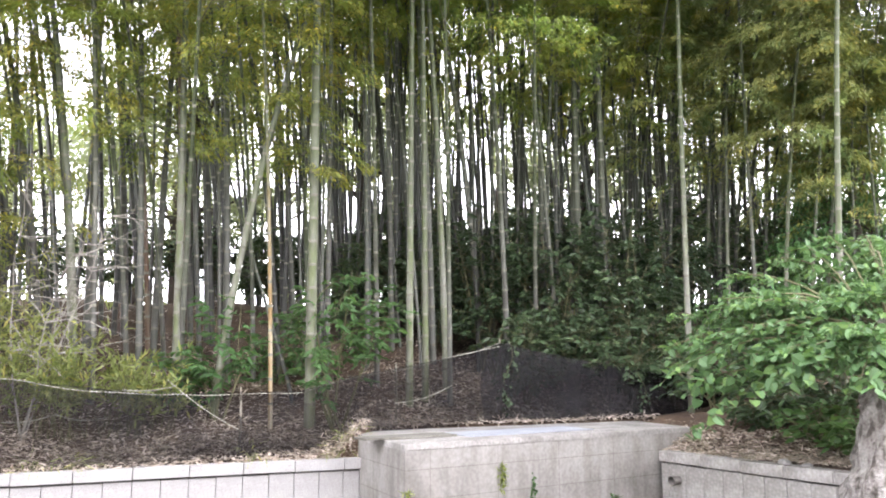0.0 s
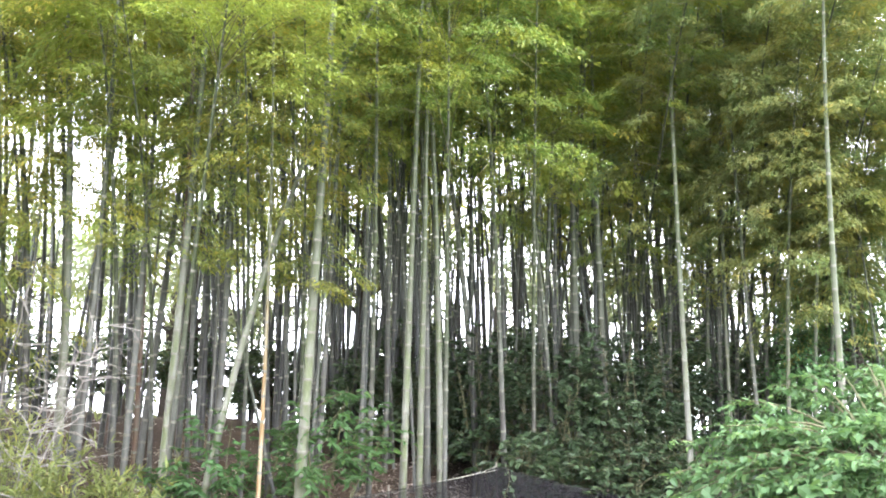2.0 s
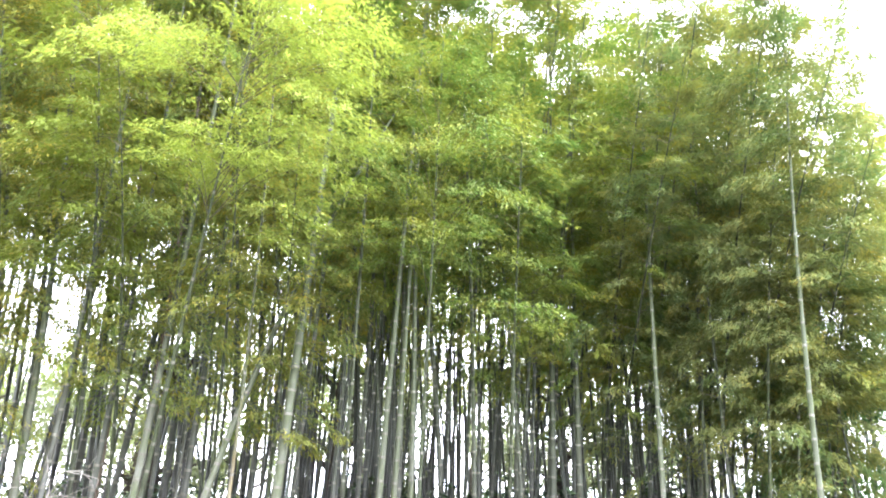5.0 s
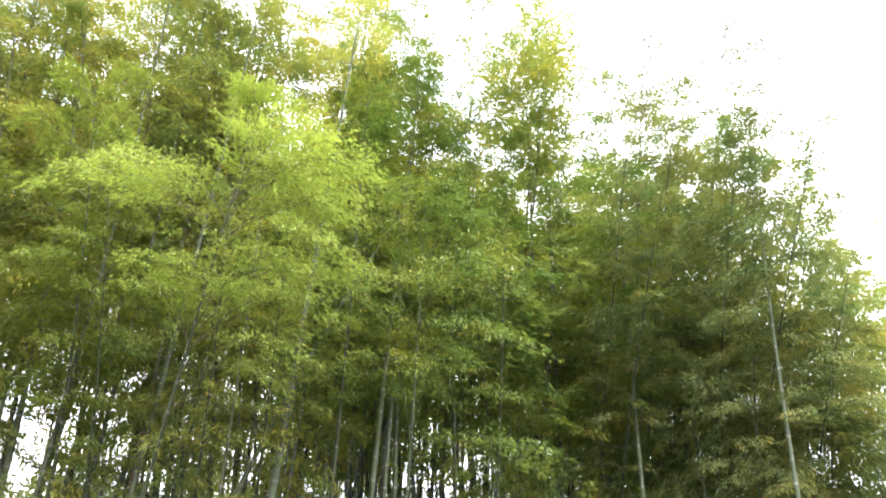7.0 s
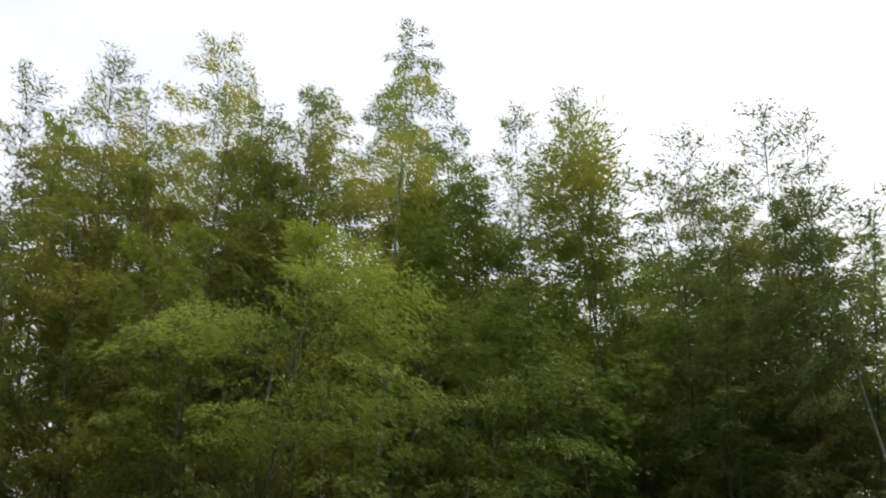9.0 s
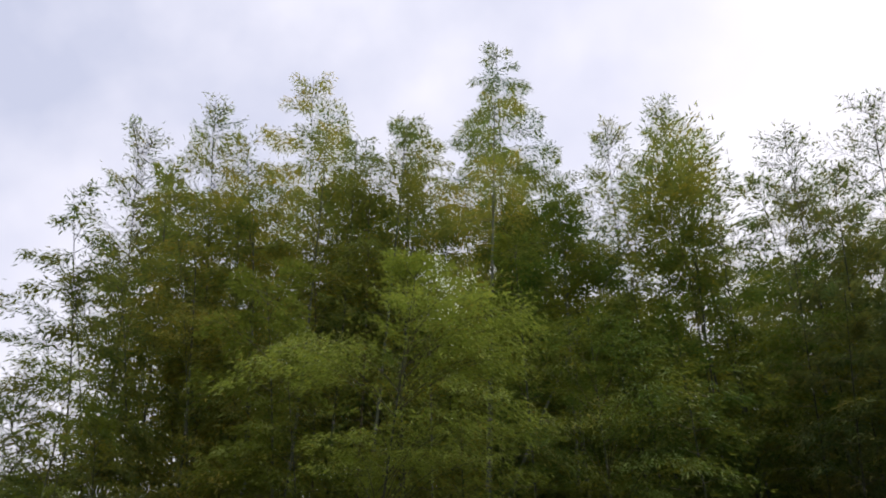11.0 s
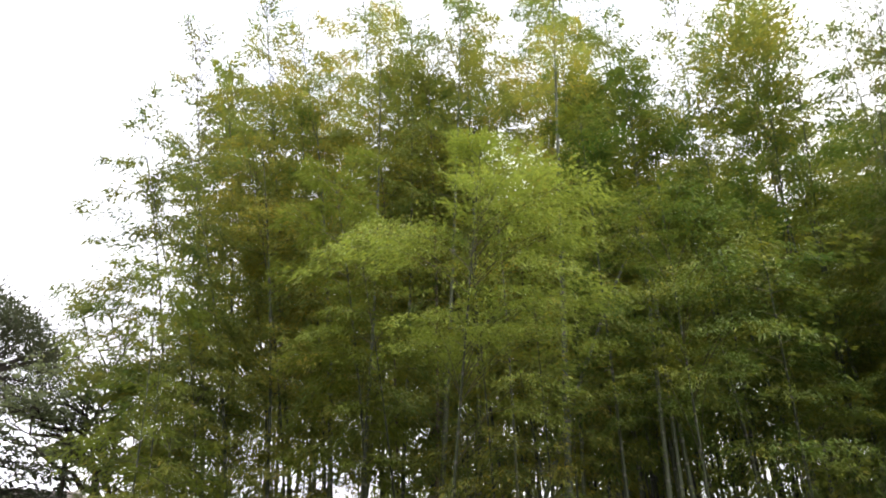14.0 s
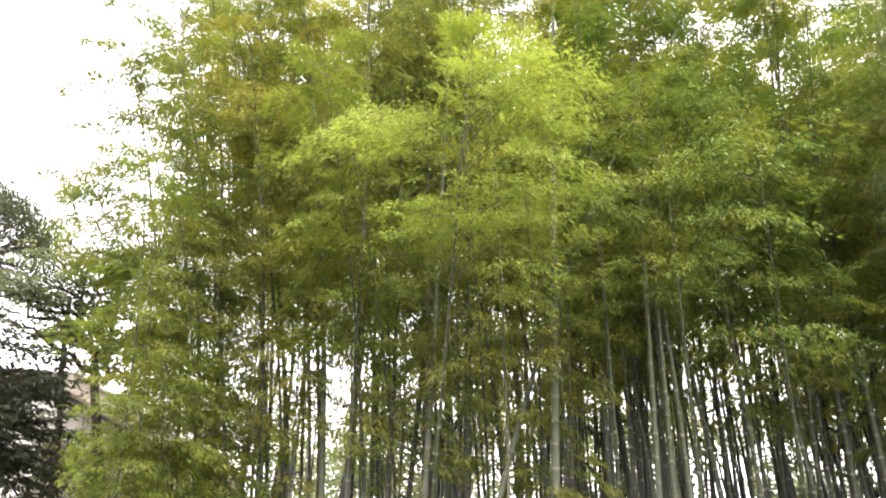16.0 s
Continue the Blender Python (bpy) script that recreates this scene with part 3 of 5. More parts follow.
for k, (x, y, tx, ty, tz, r) in enumerate(RIGHT_FRONT):
    bamboo((x, y, grove_z(x, y)), (tx, ty, tz), r, 3400, M_culm_pale, M_leaf_olive, "tall pale bamboo, bare below its olive-green crown", 128 + k, 0.66, 1.25, 8, leaf=0.1)
for k, (x, y, tx, ty, tz, r) in enumerate(FRONT_C):
    bamboo((x, y, grove_z(x, y)), (tx, ty, tz), r, 12000, M_culm if k % 3 else M_culm_pale, M_leaf_olive, "bamboo with olive-green foliage down its length", 130 + k, 0.30, 1.35, 8, skew=0.8, plume=300, leaf=0.088)
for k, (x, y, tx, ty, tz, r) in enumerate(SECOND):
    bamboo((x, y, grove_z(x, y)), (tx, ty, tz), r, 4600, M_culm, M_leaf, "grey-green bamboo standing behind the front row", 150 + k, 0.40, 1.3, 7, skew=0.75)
# the leaning culm, the orange one and a fallen dark one
bamboo((-2.95, 10.1, grove_z(-2.95, 10.1)), (1.25, 8.6, 12.4), 0.052, 3000, M_culm_pale, M_leaf, "grey bamboo leaning across its neighbours", 170, 0.6, sides=8)
bamboo((-2.18, 10.0, grove_z(-2.18, 10.0)), (-2.39, 7.6, 11.0), 0.030, 1500, M_culm_dead, M_leaf, "thin bamboo turned orange-brown below", 171, 0.6, sides=8)
bamboo((-2.02, 10.75, grove_z(-2.02, 10.75)), (-4.1, 11.0, 7.6), 0.030, 0, M_culm_dark, M_leaf, "bare dark bamboo fallen against others", 172, sides=7, straight=True)

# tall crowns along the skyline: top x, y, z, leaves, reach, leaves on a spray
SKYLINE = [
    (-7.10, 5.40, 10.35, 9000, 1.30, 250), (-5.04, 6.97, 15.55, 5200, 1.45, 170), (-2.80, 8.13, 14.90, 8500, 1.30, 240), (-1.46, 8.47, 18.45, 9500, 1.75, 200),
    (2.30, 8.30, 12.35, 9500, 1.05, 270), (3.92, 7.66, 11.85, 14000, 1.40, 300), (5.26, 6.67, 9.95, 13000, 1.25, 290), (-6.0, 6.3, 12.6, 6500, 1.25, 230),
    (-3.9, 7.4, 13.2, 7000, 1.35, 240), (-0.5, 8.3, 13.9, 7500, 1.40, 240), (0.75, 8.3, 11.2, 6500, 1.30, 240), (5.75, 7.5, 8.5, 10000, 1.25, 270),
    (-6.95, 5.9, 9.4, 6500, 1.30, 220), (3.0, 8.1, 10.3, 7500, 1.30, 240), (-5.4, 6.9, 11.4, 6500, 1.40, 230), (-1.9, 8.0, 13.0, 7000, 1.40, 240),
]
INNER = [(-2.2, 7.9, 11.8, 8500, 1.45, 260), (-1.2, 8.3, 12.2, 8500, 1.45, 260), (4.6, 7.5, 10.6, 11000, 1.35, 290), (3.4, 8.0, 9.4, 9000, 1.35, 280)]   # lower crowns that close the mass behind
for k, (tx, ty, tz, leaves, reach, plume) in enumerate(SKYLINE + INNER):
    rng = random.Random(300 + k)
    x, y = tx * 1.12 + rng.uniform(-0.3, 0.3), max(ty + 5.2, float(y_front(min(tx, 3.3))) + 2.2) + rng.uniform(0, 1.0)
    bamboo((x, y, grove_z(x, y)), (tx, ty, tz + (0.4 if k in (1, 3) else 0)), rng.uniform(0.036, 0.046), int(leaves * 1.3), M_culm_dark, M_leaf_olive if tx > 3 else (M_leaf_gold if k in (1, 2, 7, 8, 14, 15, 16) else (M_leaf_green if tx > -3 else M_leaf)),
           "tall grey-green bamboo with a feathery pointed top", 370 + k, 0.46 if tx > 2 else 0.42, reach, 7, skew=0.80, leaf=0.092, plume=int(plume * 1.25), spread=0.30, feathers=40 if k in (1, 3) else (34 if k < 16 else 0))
WISPY = [(-6.95, 5.68, 12.3, 1.4), (-6.35, 6.25, 14.0, 1.3), (-3.27, 7.95, 15.2, 1.1), (0.75, 8.57, 15.0, 1.1), (1.85, 8.40, 15.2, 1.2), (3.53, 7.84, 13.0, 1.3), (4.69, 7.21, 12.7, 1.4), (5.1, 6.96, 12.0, 1.2)]
for k, (tx, ty, tz, reach) in enumerate(WISPY):
    rng = random.Random(340 + k)
    x, y = tx * 1.12 + rng.uniform(-0.3, 0.3), max(ty + 5.2, float(y_front(min(tx, 3.3))) + 2.2) + rng.uniform(0, 1.0)
    bamboo((x, y, grove_z(x, y)), (tx, ty, tz), rng.uniform(0.034, 0.042), 4200 if k in (2, 3, 4) else 3000, M_culm_dark, M_leaf_olive if tx > 3 else M_leaf,
           "tall bamboo with a thin, nearly bare feathery top", 345 + k, 0.66, reach, 6, skew=0.75, leaf=0.088, plume=100 if k in (2, 3, 4) else 70, wispy=True)
# a dense dark plume leaning out beside the forked thin top
bamboo((1.75, 13.4, grove_z(1.75, 13.4)), (1.98, 8.37, 13.3), 0.042, 2600, M_culm_dark, M_leaf, "bamboo with a dense dark plume leaning at its top", 358, 0.6, 1.0, 7, leaf=0.118, plume=240,
       tiers=[(0.90, 2.05, 8.2, 13.45, 3), (0.86, 1.75, 8.2, 13.0, 3), (0.84, 1.35, 8.3, 12.6, 3), (0.80, 1.95, 8.2, 12.3, 3), (0.76, 1.5, 8.2, 11.8, 3)])
# the young bright one arching forward
YOUNG = "young bamboo with bright yellow-green layered foliage arching forward"
bamboo((-3.45, 10.3, grove_z(-3.45, 10.3)), (-2.05, 6.3, 8.75), 0.040, 1500, M_culm, M_leaf_bright, YOUNG, 360, 0.6, 1.0, 8, skew=0.9, blunt=0.6, plume=430, leaf=0.066,
       tiers=[(0.95, -2.15, 6.1, 8.80, 3), (0.95, -1.75, 6.35, 8.90, 2), (0.92, -1.35, 6.5, 8.70, 2), (0.88, -1.10, 6.6, 8.15, 3), (0.88, -1.5, 6.0, 8.15, 2), (0.84, -0.9, 6.65, 7.5, 3),
              (0.83, -1.4, 6.1, 7.55, 2), (0.86, -1.9, 5.9, 7.9, 2), (0.86, -3.1, 6.0, 7.45, 2), (0.83, -3.6, 5.7, 6.9, 2), (0.80, -2.8, 5.9, 6.95, 2), (0.72, -1.0, 6.6, 6.6, 3),
              (0.70, -1.5, 6.2, 6.45, 2), (0.68, -2.6, 6.2, 6.3, 2), (0.76, -0.95, 6.65, 6.95, 2), (0.68, -1.2, 6.65, 6.2, 2), (0.62, -1.35, 6.7, 5.7, 2)])
DENSE = "bamboo with dense mid-green foliage leaning forward"
bamboo((0.10, 11.2, grove_z(0.10, 11.2)), (0.0, 7.5, 8.9), 0.040, 2000, M_culm, M_leaf_green, DENSE, 363, 0.56, 1.0, 7, plume=400, leaf=0.068,
       tiers=[(0.78, 1.15, 7.1, 6.9, 2), (0.84, 0.9, 7.0, 7.4, 2), (0.88, 0.6, 6.9, 7.9, 2), (0.93, 0.3, 7.0, 8.4, 2), (0.86, -0.4, 6.9, 7.6, 2), (0.78, 0.4, 6.7, 6.9, 2),
              (0.76, -0.3, 6.8, 6.7, 2), (0.70, 0.9, 6.9, 6.2, 2), (0.90, -0.3, 7.0, 8.3, 2), (0.62, 0.3, 7.2, 5.9, 2), (0.50, 0.85, 7.6, 5.25, 2)])
bamboo((-0.95, 11.3, grove_z(-0.95, 11.3)), (-0.95, 7.4, 10.4), 0.042, 9000, M_culm, M_leaf_green, DENSE, 364, 0.56, 1.4, 7, plume=280, leaf=0.10)
bamboo((1.5, 12.6, grove_z(1.5, 12.6)), (1.2, 8.3, 9.6), 0.040, 8000, M_culm, M_leaf_green, DENSE, 365, 0.56, 1.4, 7, plume=280, leaf=0.10)
bamboo((-4.3, 10.7, grove_z(-4.3, 10.7)), (-4.3, 6.7, 9.2), 0.040, 9000, M_culm, M_leaf_fresh, "bamboo with fresh olive-green layered foliage", 361, 0.55, 1.45, 8, skew=0.9, blunt=0.6, plume=280, leaf=0.10)
for x, y, tx, ty, tz in ((-2.7, 11.2, -2.5, 7.4, 8.4), (-3.9, 11.0, -3.9, 7.2, 8.0), (-2.0, 11.6, -1.7, 7.8, 7.4)):
    bamboo((x, y, grove_z(x, y)), (tx, ty, tz), 0.036, 6000, M_culm, M_leaf, "bamboo with olive-green foliage low in the grove", 366 + int(tz * 10), 0.42, 1.4, 7, skew=0.9)

EDGE = "short bamboo with fresh green sprays down to its foot"
for k, (tx, ty, tz) in enumerate(((-7.5, 8.8, 6.2), (-7.1, 8.9, 6.9), (-7.6, 9.2, 5.0), (-6.8, 9.2, 5.6), (-6.4, 8.2, 4.9), (-6.65, 6.5, 8.1), (-6.45, 6.9, 6.9), (-6.2, 7.3, 5.9), (-6.0, 7.4, 5.0))):
    x, y = tx + 0.2, max(ty + 1.0, float(y_front(tx)) + 0.8)
    bamboo((x, y, grove_z(x, y)), (tx, ty, tz), 0.024, 5200, M_culm, M_leaf_fresh if k % 2 else M_leaf, EDGE, 380 + k, 0.28, 1.15, 6, skew=1.0, blunt=0.5)

# the grove behind: a few grown once, then repeated
VARIANTS = []
for k in range(12):
    rng = random.Random(400 + k)
    H = rng.uniform(10.5, 13.0)
    # three in four get the culm colour darkened for shade
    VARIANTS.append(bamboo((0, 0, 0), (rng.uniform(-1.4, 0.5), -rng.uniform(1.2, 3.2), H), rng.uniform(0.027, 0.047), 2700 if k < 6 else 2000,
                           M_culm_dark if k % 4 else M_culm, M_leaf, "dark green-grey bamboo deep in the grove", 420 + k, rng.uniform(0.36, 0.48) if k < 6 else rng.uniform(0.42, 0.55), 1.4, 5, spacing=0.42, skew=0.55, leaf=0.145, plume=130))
placed, used = [], [0] * 12
rng = random.Random(77)
tries = 0
while len(placed) < 150 and tries < 9000:
    tries += 1
    x = rng.uniform(-10.5, 7.0)
    y = float(y_front(min(x, 3.3))) + rng.uniform(1.8, 9.0)
    if x < -0.70 * y or y < 9.5 or (x < -1.0 and rng.random() < 0.45) or (-0.43 < x / y < -0.22 and rng.random() < 0.5):
        continue
    if any((x - a) ** 2 + (y - b) ** 2 < 0.22 for a, b in placed):
        continue
    k = len(placed) % 6 + (0 if x < 0.3 else 6)
    m = pose(x, y, grove_z(x, y), rng.uniform(-2.5, 2.5), rng.gauss(0, 2.4), rng.uniform(-25, 25))
    if used[k]:
        copy_thing(VARIANTS[k], m)
    else:
        VARIANTS[k].matrix_basis = m
    used[k] += 1
    placed.append((x, y))

# lower ones closing the grove's right-hand end
for k in range(28):
    x, y = rng.uniform(5.6, 9.8), rng.uniform(11.4, 14.5)
    copy_thing(VARIANTS[6 + k % 6], pose(x, y, grove_z(x, y), 0, rng.gauss(0, 2), rng.uniform(-30, 30)) @ Matrix.Scale(rng.uniform(0.66, 0.8), 4))


def deep_grove():
    """The simpler plants far back in the grove, the foremost as plants of their own, the rest joined."""
    grng = np.random.default_rng(470)
    kinds = []
    for k in range(6):
        path = culm_path(np.zeros(3), np.array([grng.uniform(-1.0, 0.6), -grng.uniform(0.8, 2.4), grng.uniform(10.5, 13.5)]), 60)
        leaf, _ = crown_leaves(grng, path, grng.uniform(0.34, 0.47), 1400, 1.4, 0.165, 0.58, plume=120)
        culm = tube(path[::4], 0.045 * (1 - 0.85 * np.linspace(0, 1, 15)), 5)
        kinds.append((leaf, culm))
    spots = [(grng.uniform(-5.0, 4.5), grng.uniform(13.5, 20.0)) for _ in range(46)] + [(grng.uniform(2.6, 10.5), grng.uniform(14.2, 21.5)) for _ in range(56)]
    spots += [(grng.uniform(-11.0, -5.0), grng.uniform(15.0, 20.0)) for _ in range(16)] + [(grng.uniform(-4.5, 0.8), grng.uniform(13.8, 20.5)) for _ in range(30)]
    spots = [(x, y) for x, y in spots if not (-0.43 < x / y < -0.18 or 0.04 < x / y < 0.20) or grng.random() < 0.72]   # a thinner stretch on either side
    spots.sort(key=lambda spot: spot[1])
    grown, lv, cv, cf, base = [], [], [], [], 0
    for k, (x, y) in enumerate(spots):
        m = pose(x, y, grove_z(x, y) - 0.1, grng.normal() * 2, grng.normal() * 2, grng.uniform(-28, 28))
        leaf, (v, f) = kinds[k % 6]
        if k < 6:
            plant = thing("bamboo", 0, 0, 0, "shaded bamboo standing deep at the back of the grove", "bamboo", "bamboos of the grove")
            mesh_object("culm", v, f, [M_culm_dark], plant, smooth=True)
            quads_object("crown", leaf, M_leaf, plant, per=3)
            plant.matrix_basis = m
            grown.append(plant)
        elif k < 24:
            copy_thing(grown[k % 6], m)
        else:
            turn, foot = np.array(m.to_3x3()).T, np.array(m.translation)
            lv.append(leaf @ turn + foot)
            cv.append(v @ turn + foot)
            cf.append(f + base)
            base += len(v)
    tagged(quads_object("deep_grove_foliage", np.concatenate(lv), M_leaf, per=3), "shaded bamboo foliage deep in the grove", "bamboo foliage", kind="stuff")
    tagged(mesh_object("deep_grove_culms", np.concatenate(cv), np.concatenate(cf), [M_culm_dark], smooth=True), "bamboo culms crowded deep in the grove, coloured dark for the shade there", "bamboo", kind="stuff")


deep_grove()


# ---------------------------------------------------------------- shrubs, vines and other trees
def limb(rng, start, way, length, r0, n=7, bend=0.25, lift=0.0):
    pts, d = [np.array(start, float)], unit(np.array(way, float))
    for _ in range(n - 1):
        d = unit(d + rng.normal(size=3) * bend * 0.5 + np.array([0, 0, lift]))
        pts.append(pts[-1] + d * length / (n - 1))
    return np.array(pts), np.linspace(r0, r0 * 0.25, n), d


def spray_leaves(rng, lines, twigs, twig_len, per_twig, start=0.35, droop=0.3):
    """Flat sprays along branches: side twigs with leaves to both sides. Returns roots, directions and twig lines."""
    at, along, fine = [], [], []
    up = np.array([0, 0, 1.0])
    for ln in lines:
        t = np.linspace(0, 1, len(ln))
        grad = np.gradient(ln, axis=0)
        for k in range(twigs):
            u = start + (1 - start) * (k + rng.random()) / twigs
            foot = np.array([np.interp(u, t, ln[:, j]) for j in range(3)])
            ahead = unit(np.array([np.interp(u, t, grad[:, j]) for j in range(3)]))
            cross = unit(np.cross(ahead, up) + 1e-6)
            way = unit(ahead * (0.4 + 0.6 * u) * (1, 1, 0.5) + cross * (1 if k % 2 else -1) * rng.uniform(0.4, 1.0) + up * rng.normal() * 0.12)
            length = twig_len * rng.uniform(0.6, 1.25)
            s = np.linspace(0, 1, 5)[:, None]
            tw = foot + way * length * s - up * droop * length * s * s
            fine.append((tw[::2], np.linspace(0.0035, 0.0012, 3)))
            m = max(2, int(per_twig * rng.uniform(0.7, 1.3)))
            v = 0.12 + 0.88 * (np.arange(m) + rng.random(m)) / m
            flat = unit(np.cross(way, up) + 1e-6)
            at.append(np.stack([np.interp(v, s[:, 0], tw[:, j]) for j in range(3)], -1) + rng.normal(size=(m, 3)) * 0.008)
            along.append(way * 0.5 + flat * (np.where(np.arange(m) % 2, 1, -1) * rng.uniform(0.35, 1.0, m))[:, None] - up * rng.uniform(-0.05, 0.5, (m, 1)) + rng.normal(size=(m, 3)) * 0.12)
    return np.concatenate(at), np.concatenate(along), fine


def shrub(name, x, y, z0, half, leaf_mat, stem_mat, leaves, leaf, label, seed, stems=7, clumps=40, broad=True, wide=0.6, category="shrub", flat=0.5, low=0.0):
    """Several stems carrying clumps of leaves inside an uneven oval of half-widths half."""
    rng = np.random.default_rng(seed)
    plant = thing(name, x, y, z0, label, category)
    hx, hy, hz = half
    tips, lines = [], []
    for k in range(clumps):
        v = unit(rng.normal(size=3)) * rng.uniform(0.35, 1.0) ** 0.5
        tips.append(np.array([v[0] * hx, v[1] * hy, hz * (1 + low + v[2] * (0.95 - low))]))
    for k in range(stems):
        a = rng.random() * 6.28
        foot = np.array([math.cos(a), math.sin(a), 0]) * 0.12 * min(hx, 1)
        t = tips[k]
        s = np.linspace(0, 1, 7)[:, None]
        lines.append((foot * (1 - s) + t * s + np.array([0, 0, 1.0]) * np.sin(s * 3.14) * 0.12 * hz, np.linspace(0.018, 0.005, 7)))
    for k in range(stems, clumps):
        near = lines[rng.integers(stems)][0][rng.integers(2, 6)]
        s = np.linspace(0, 1, 5)[:, None]
        lines.append((near * (1 - s) + tips[k] * s + np.array([0, 0, 1.0]) * np.sin(s * 3.14) * 0.08 * hz, np.linspace(0.008, 0.003, 5)))
    each = max(4, leaves // clumps)
    at, along = [], []
    if broad:
        at, along, fine = spray_leaves(rng, [ln for ln, _ in lines], 6, 0.26 * (hx + hy) / 2 + 0.14, each / 6)
        at, along, lines = [at], [along], lines + fine
    bv, bf = tubes(lines, 4)
    tagged(mesh_object("stemwork", bv, bf, [stem_mat], plant), kind="stuff")
    for t in [] if broad else tips:
        m = int(each * rng.uniform(0.6, 1.4))
        r = 0.22 * (hx + hy) / 2 + 0.06
        q = rng.normal(size=(m, 3)) * np.array([r, r, r * flat])
        at.append(t + q)
        out = unit(t * np.array([1, 1, 0.3]) + 1e-6)
        along.append(out * 0.5 + unit(q) * 0.6 + np.array([0, 0, -1.0]) * rng.uniform(-0.1, 0.7, (m, 1)) + rng.normal(size=(m, 3)) * 0.3)
    at, along = np.concatenate(at), np.concatenate(along)
    at[:, 2] = np.maximum(at[:, 2], 0.03)
    L = leaf * rng.uniform(0.6, 1.3, len(at))
    if broad:
        quads_object("foliage", broad_leaves(rng, at, along, L, wide), leaf_mat, plant)
    else:
        quads_object("foliage", blades(rng, at, along, L, L * wide), leaf_mat, plant)
    return plant


def bz(x, y):
    return grove_z(x, y) - 0.02


EVERGREEN = "dark glossy evergreen shrub at the foot of the bamboo"
EVERGREEN_NEAR = [  # x, y, half width, half height, leaves
    (0.75, 12.9, 0.9, 1.4, 2100), (1.9, 12.6, 1.0, 1.3, 2100), (2.9, 12.7, 0.9, 1.4, 2100), (3.9, 13.4, 1.0, 1.3, 2000), (0.2, 14.2, 0.9, 0.9, 1700),
    (-1.5, 13.6, 1.0, 0.8, 1700), (5.6, 13.6, 1.1, 1.3, 2000), (1.6, 14.0, 0.9, 1.2, 1700), (1.25, 11.85, 0.5, 0.62, 900), (2.1, 12.2, 0.6, 0.66, 1000),
    (3.0, 12.45, 0.6, 0.7, 1000), (3.7, 12.7, 0.6, 0.8, 1000), (-0.2, 13.4, 0.8, 0.9, 1500),
]
EVERGREEN_FAR = [  # x, y, half width, half height, leaves
    (2.0, 15.0, 1.4, 1.3, 2400), (-3.2, 15.4, 1.2, 0.75, 1500), (-0.6, 16.2, 1.2, 1.0, 1700), (1.0, 17.0, 1.2, 0.9, 1500), (-2.0, 16.2, 1.3, 0.8, 1500),
    (3.2, 16.6, 1.2, 1.2, 1700), (-4.6, 16.0, 1.3, 0.9, 1600), (-6.2, 15.6, 1.3, 0.9, 1600), (-7.8, 15.2, 1.3, 0.9, 1500), (0.9, 15.6, 1.2, 1.15, 1700),
    (2.9, 14.4, 1.0, 1.3, 2000), (4.6, 14.6, 1.2, 1.4, 2000), (6.3, 15.0, 1.2, 1.5, 2000), (4.0, 16.4, 1.3, 1.4, 1800), (2.2, 17.6, 1.4, 1.2, 1700),
    (5.4, 17.2, 1.4, 1.8, 2000), (-0.6, 14.8, 1.0, 1.2, 1700), (-3.6, 17.6, 1.4, 0.9, 1400), (0.0, 18.2, 1.5, 1.1, 1700), (-1.6, 18.8, 1.5, 0.9, 1500),
]
for k, (x, y, hx, hz, n) in enumerate(EVERGREEN_NEAR + EVERGREEN_FAR):
    shrub("evergreen_shrub", x, y, bz(x, y), (hx, 0.6, hz * 1.2), M_leaf_dark, M_stem, int(n * 1.3), 0.112, EVERGREEN, 500 + k, clumps=38, wide=0.52, low=0.08)
BROAD = "green broadleaf shrub with layered sprays behind the net fence"
shrub("broadleaf_shrub", -1.35, 10.35, bz(-1.35, 10.35), (0.80, 0.45, 1.3), M_leaf_mid, M_stem, 1150, 0.122, BROAD, 550, wide=0.44, clumps=26, low=0.15)
shrub("broadleaf_shrub", -2.35, 11.4, bz(-2.35, 11.4), (0.7, 0.5, 0.7), M_leaf_mid, M_stem, 620, 0.12, BROAD, 551, wide=0.42, clumps=17)
SAPLING = "low leafy sapling beside the leaning bamboo"
shrub("broadleaf_shrub", -2.85, 10.0, bz(-2.85, 10.0), (0.55, 0.3, 0.95), M_leaf_mid, M_stem, 560, 0.12, SAPLING, 552, wide=0.40, clumps=14, stems=4)
shrub("broadleaf_shrub", -3.4, 10.1, bz(-3.4, 10.1), (0.35, 0.25, 0.42), M_leaf_mid, M_stem, 300, 0.12, SAPLING, 553, wide=0.40, clumps=12, stems=4)


def side_z(x, y):
    return 0.565 + 0.12 * (y - SIDE_FRONT(x)) - 0.03


# added dark growth fills the gap under the tree where shade lies
for k, (x, y) in enumerate([(4.2, 10.4), (4.9, 9.8)]):
    shrub("undergrowth", x, y, side_z(x, y), (0.40, 0.25, 0.20), M_leaf_dark, M_stem, 260, 0.10, "low growth added with dark leaves to stand in for deep shade", 580 + k, clumps=20, wide=0.45, category="shrub")
SHADED = "leafy undergrowth beneath the spreading tree, rear plants dark to stand for shade"
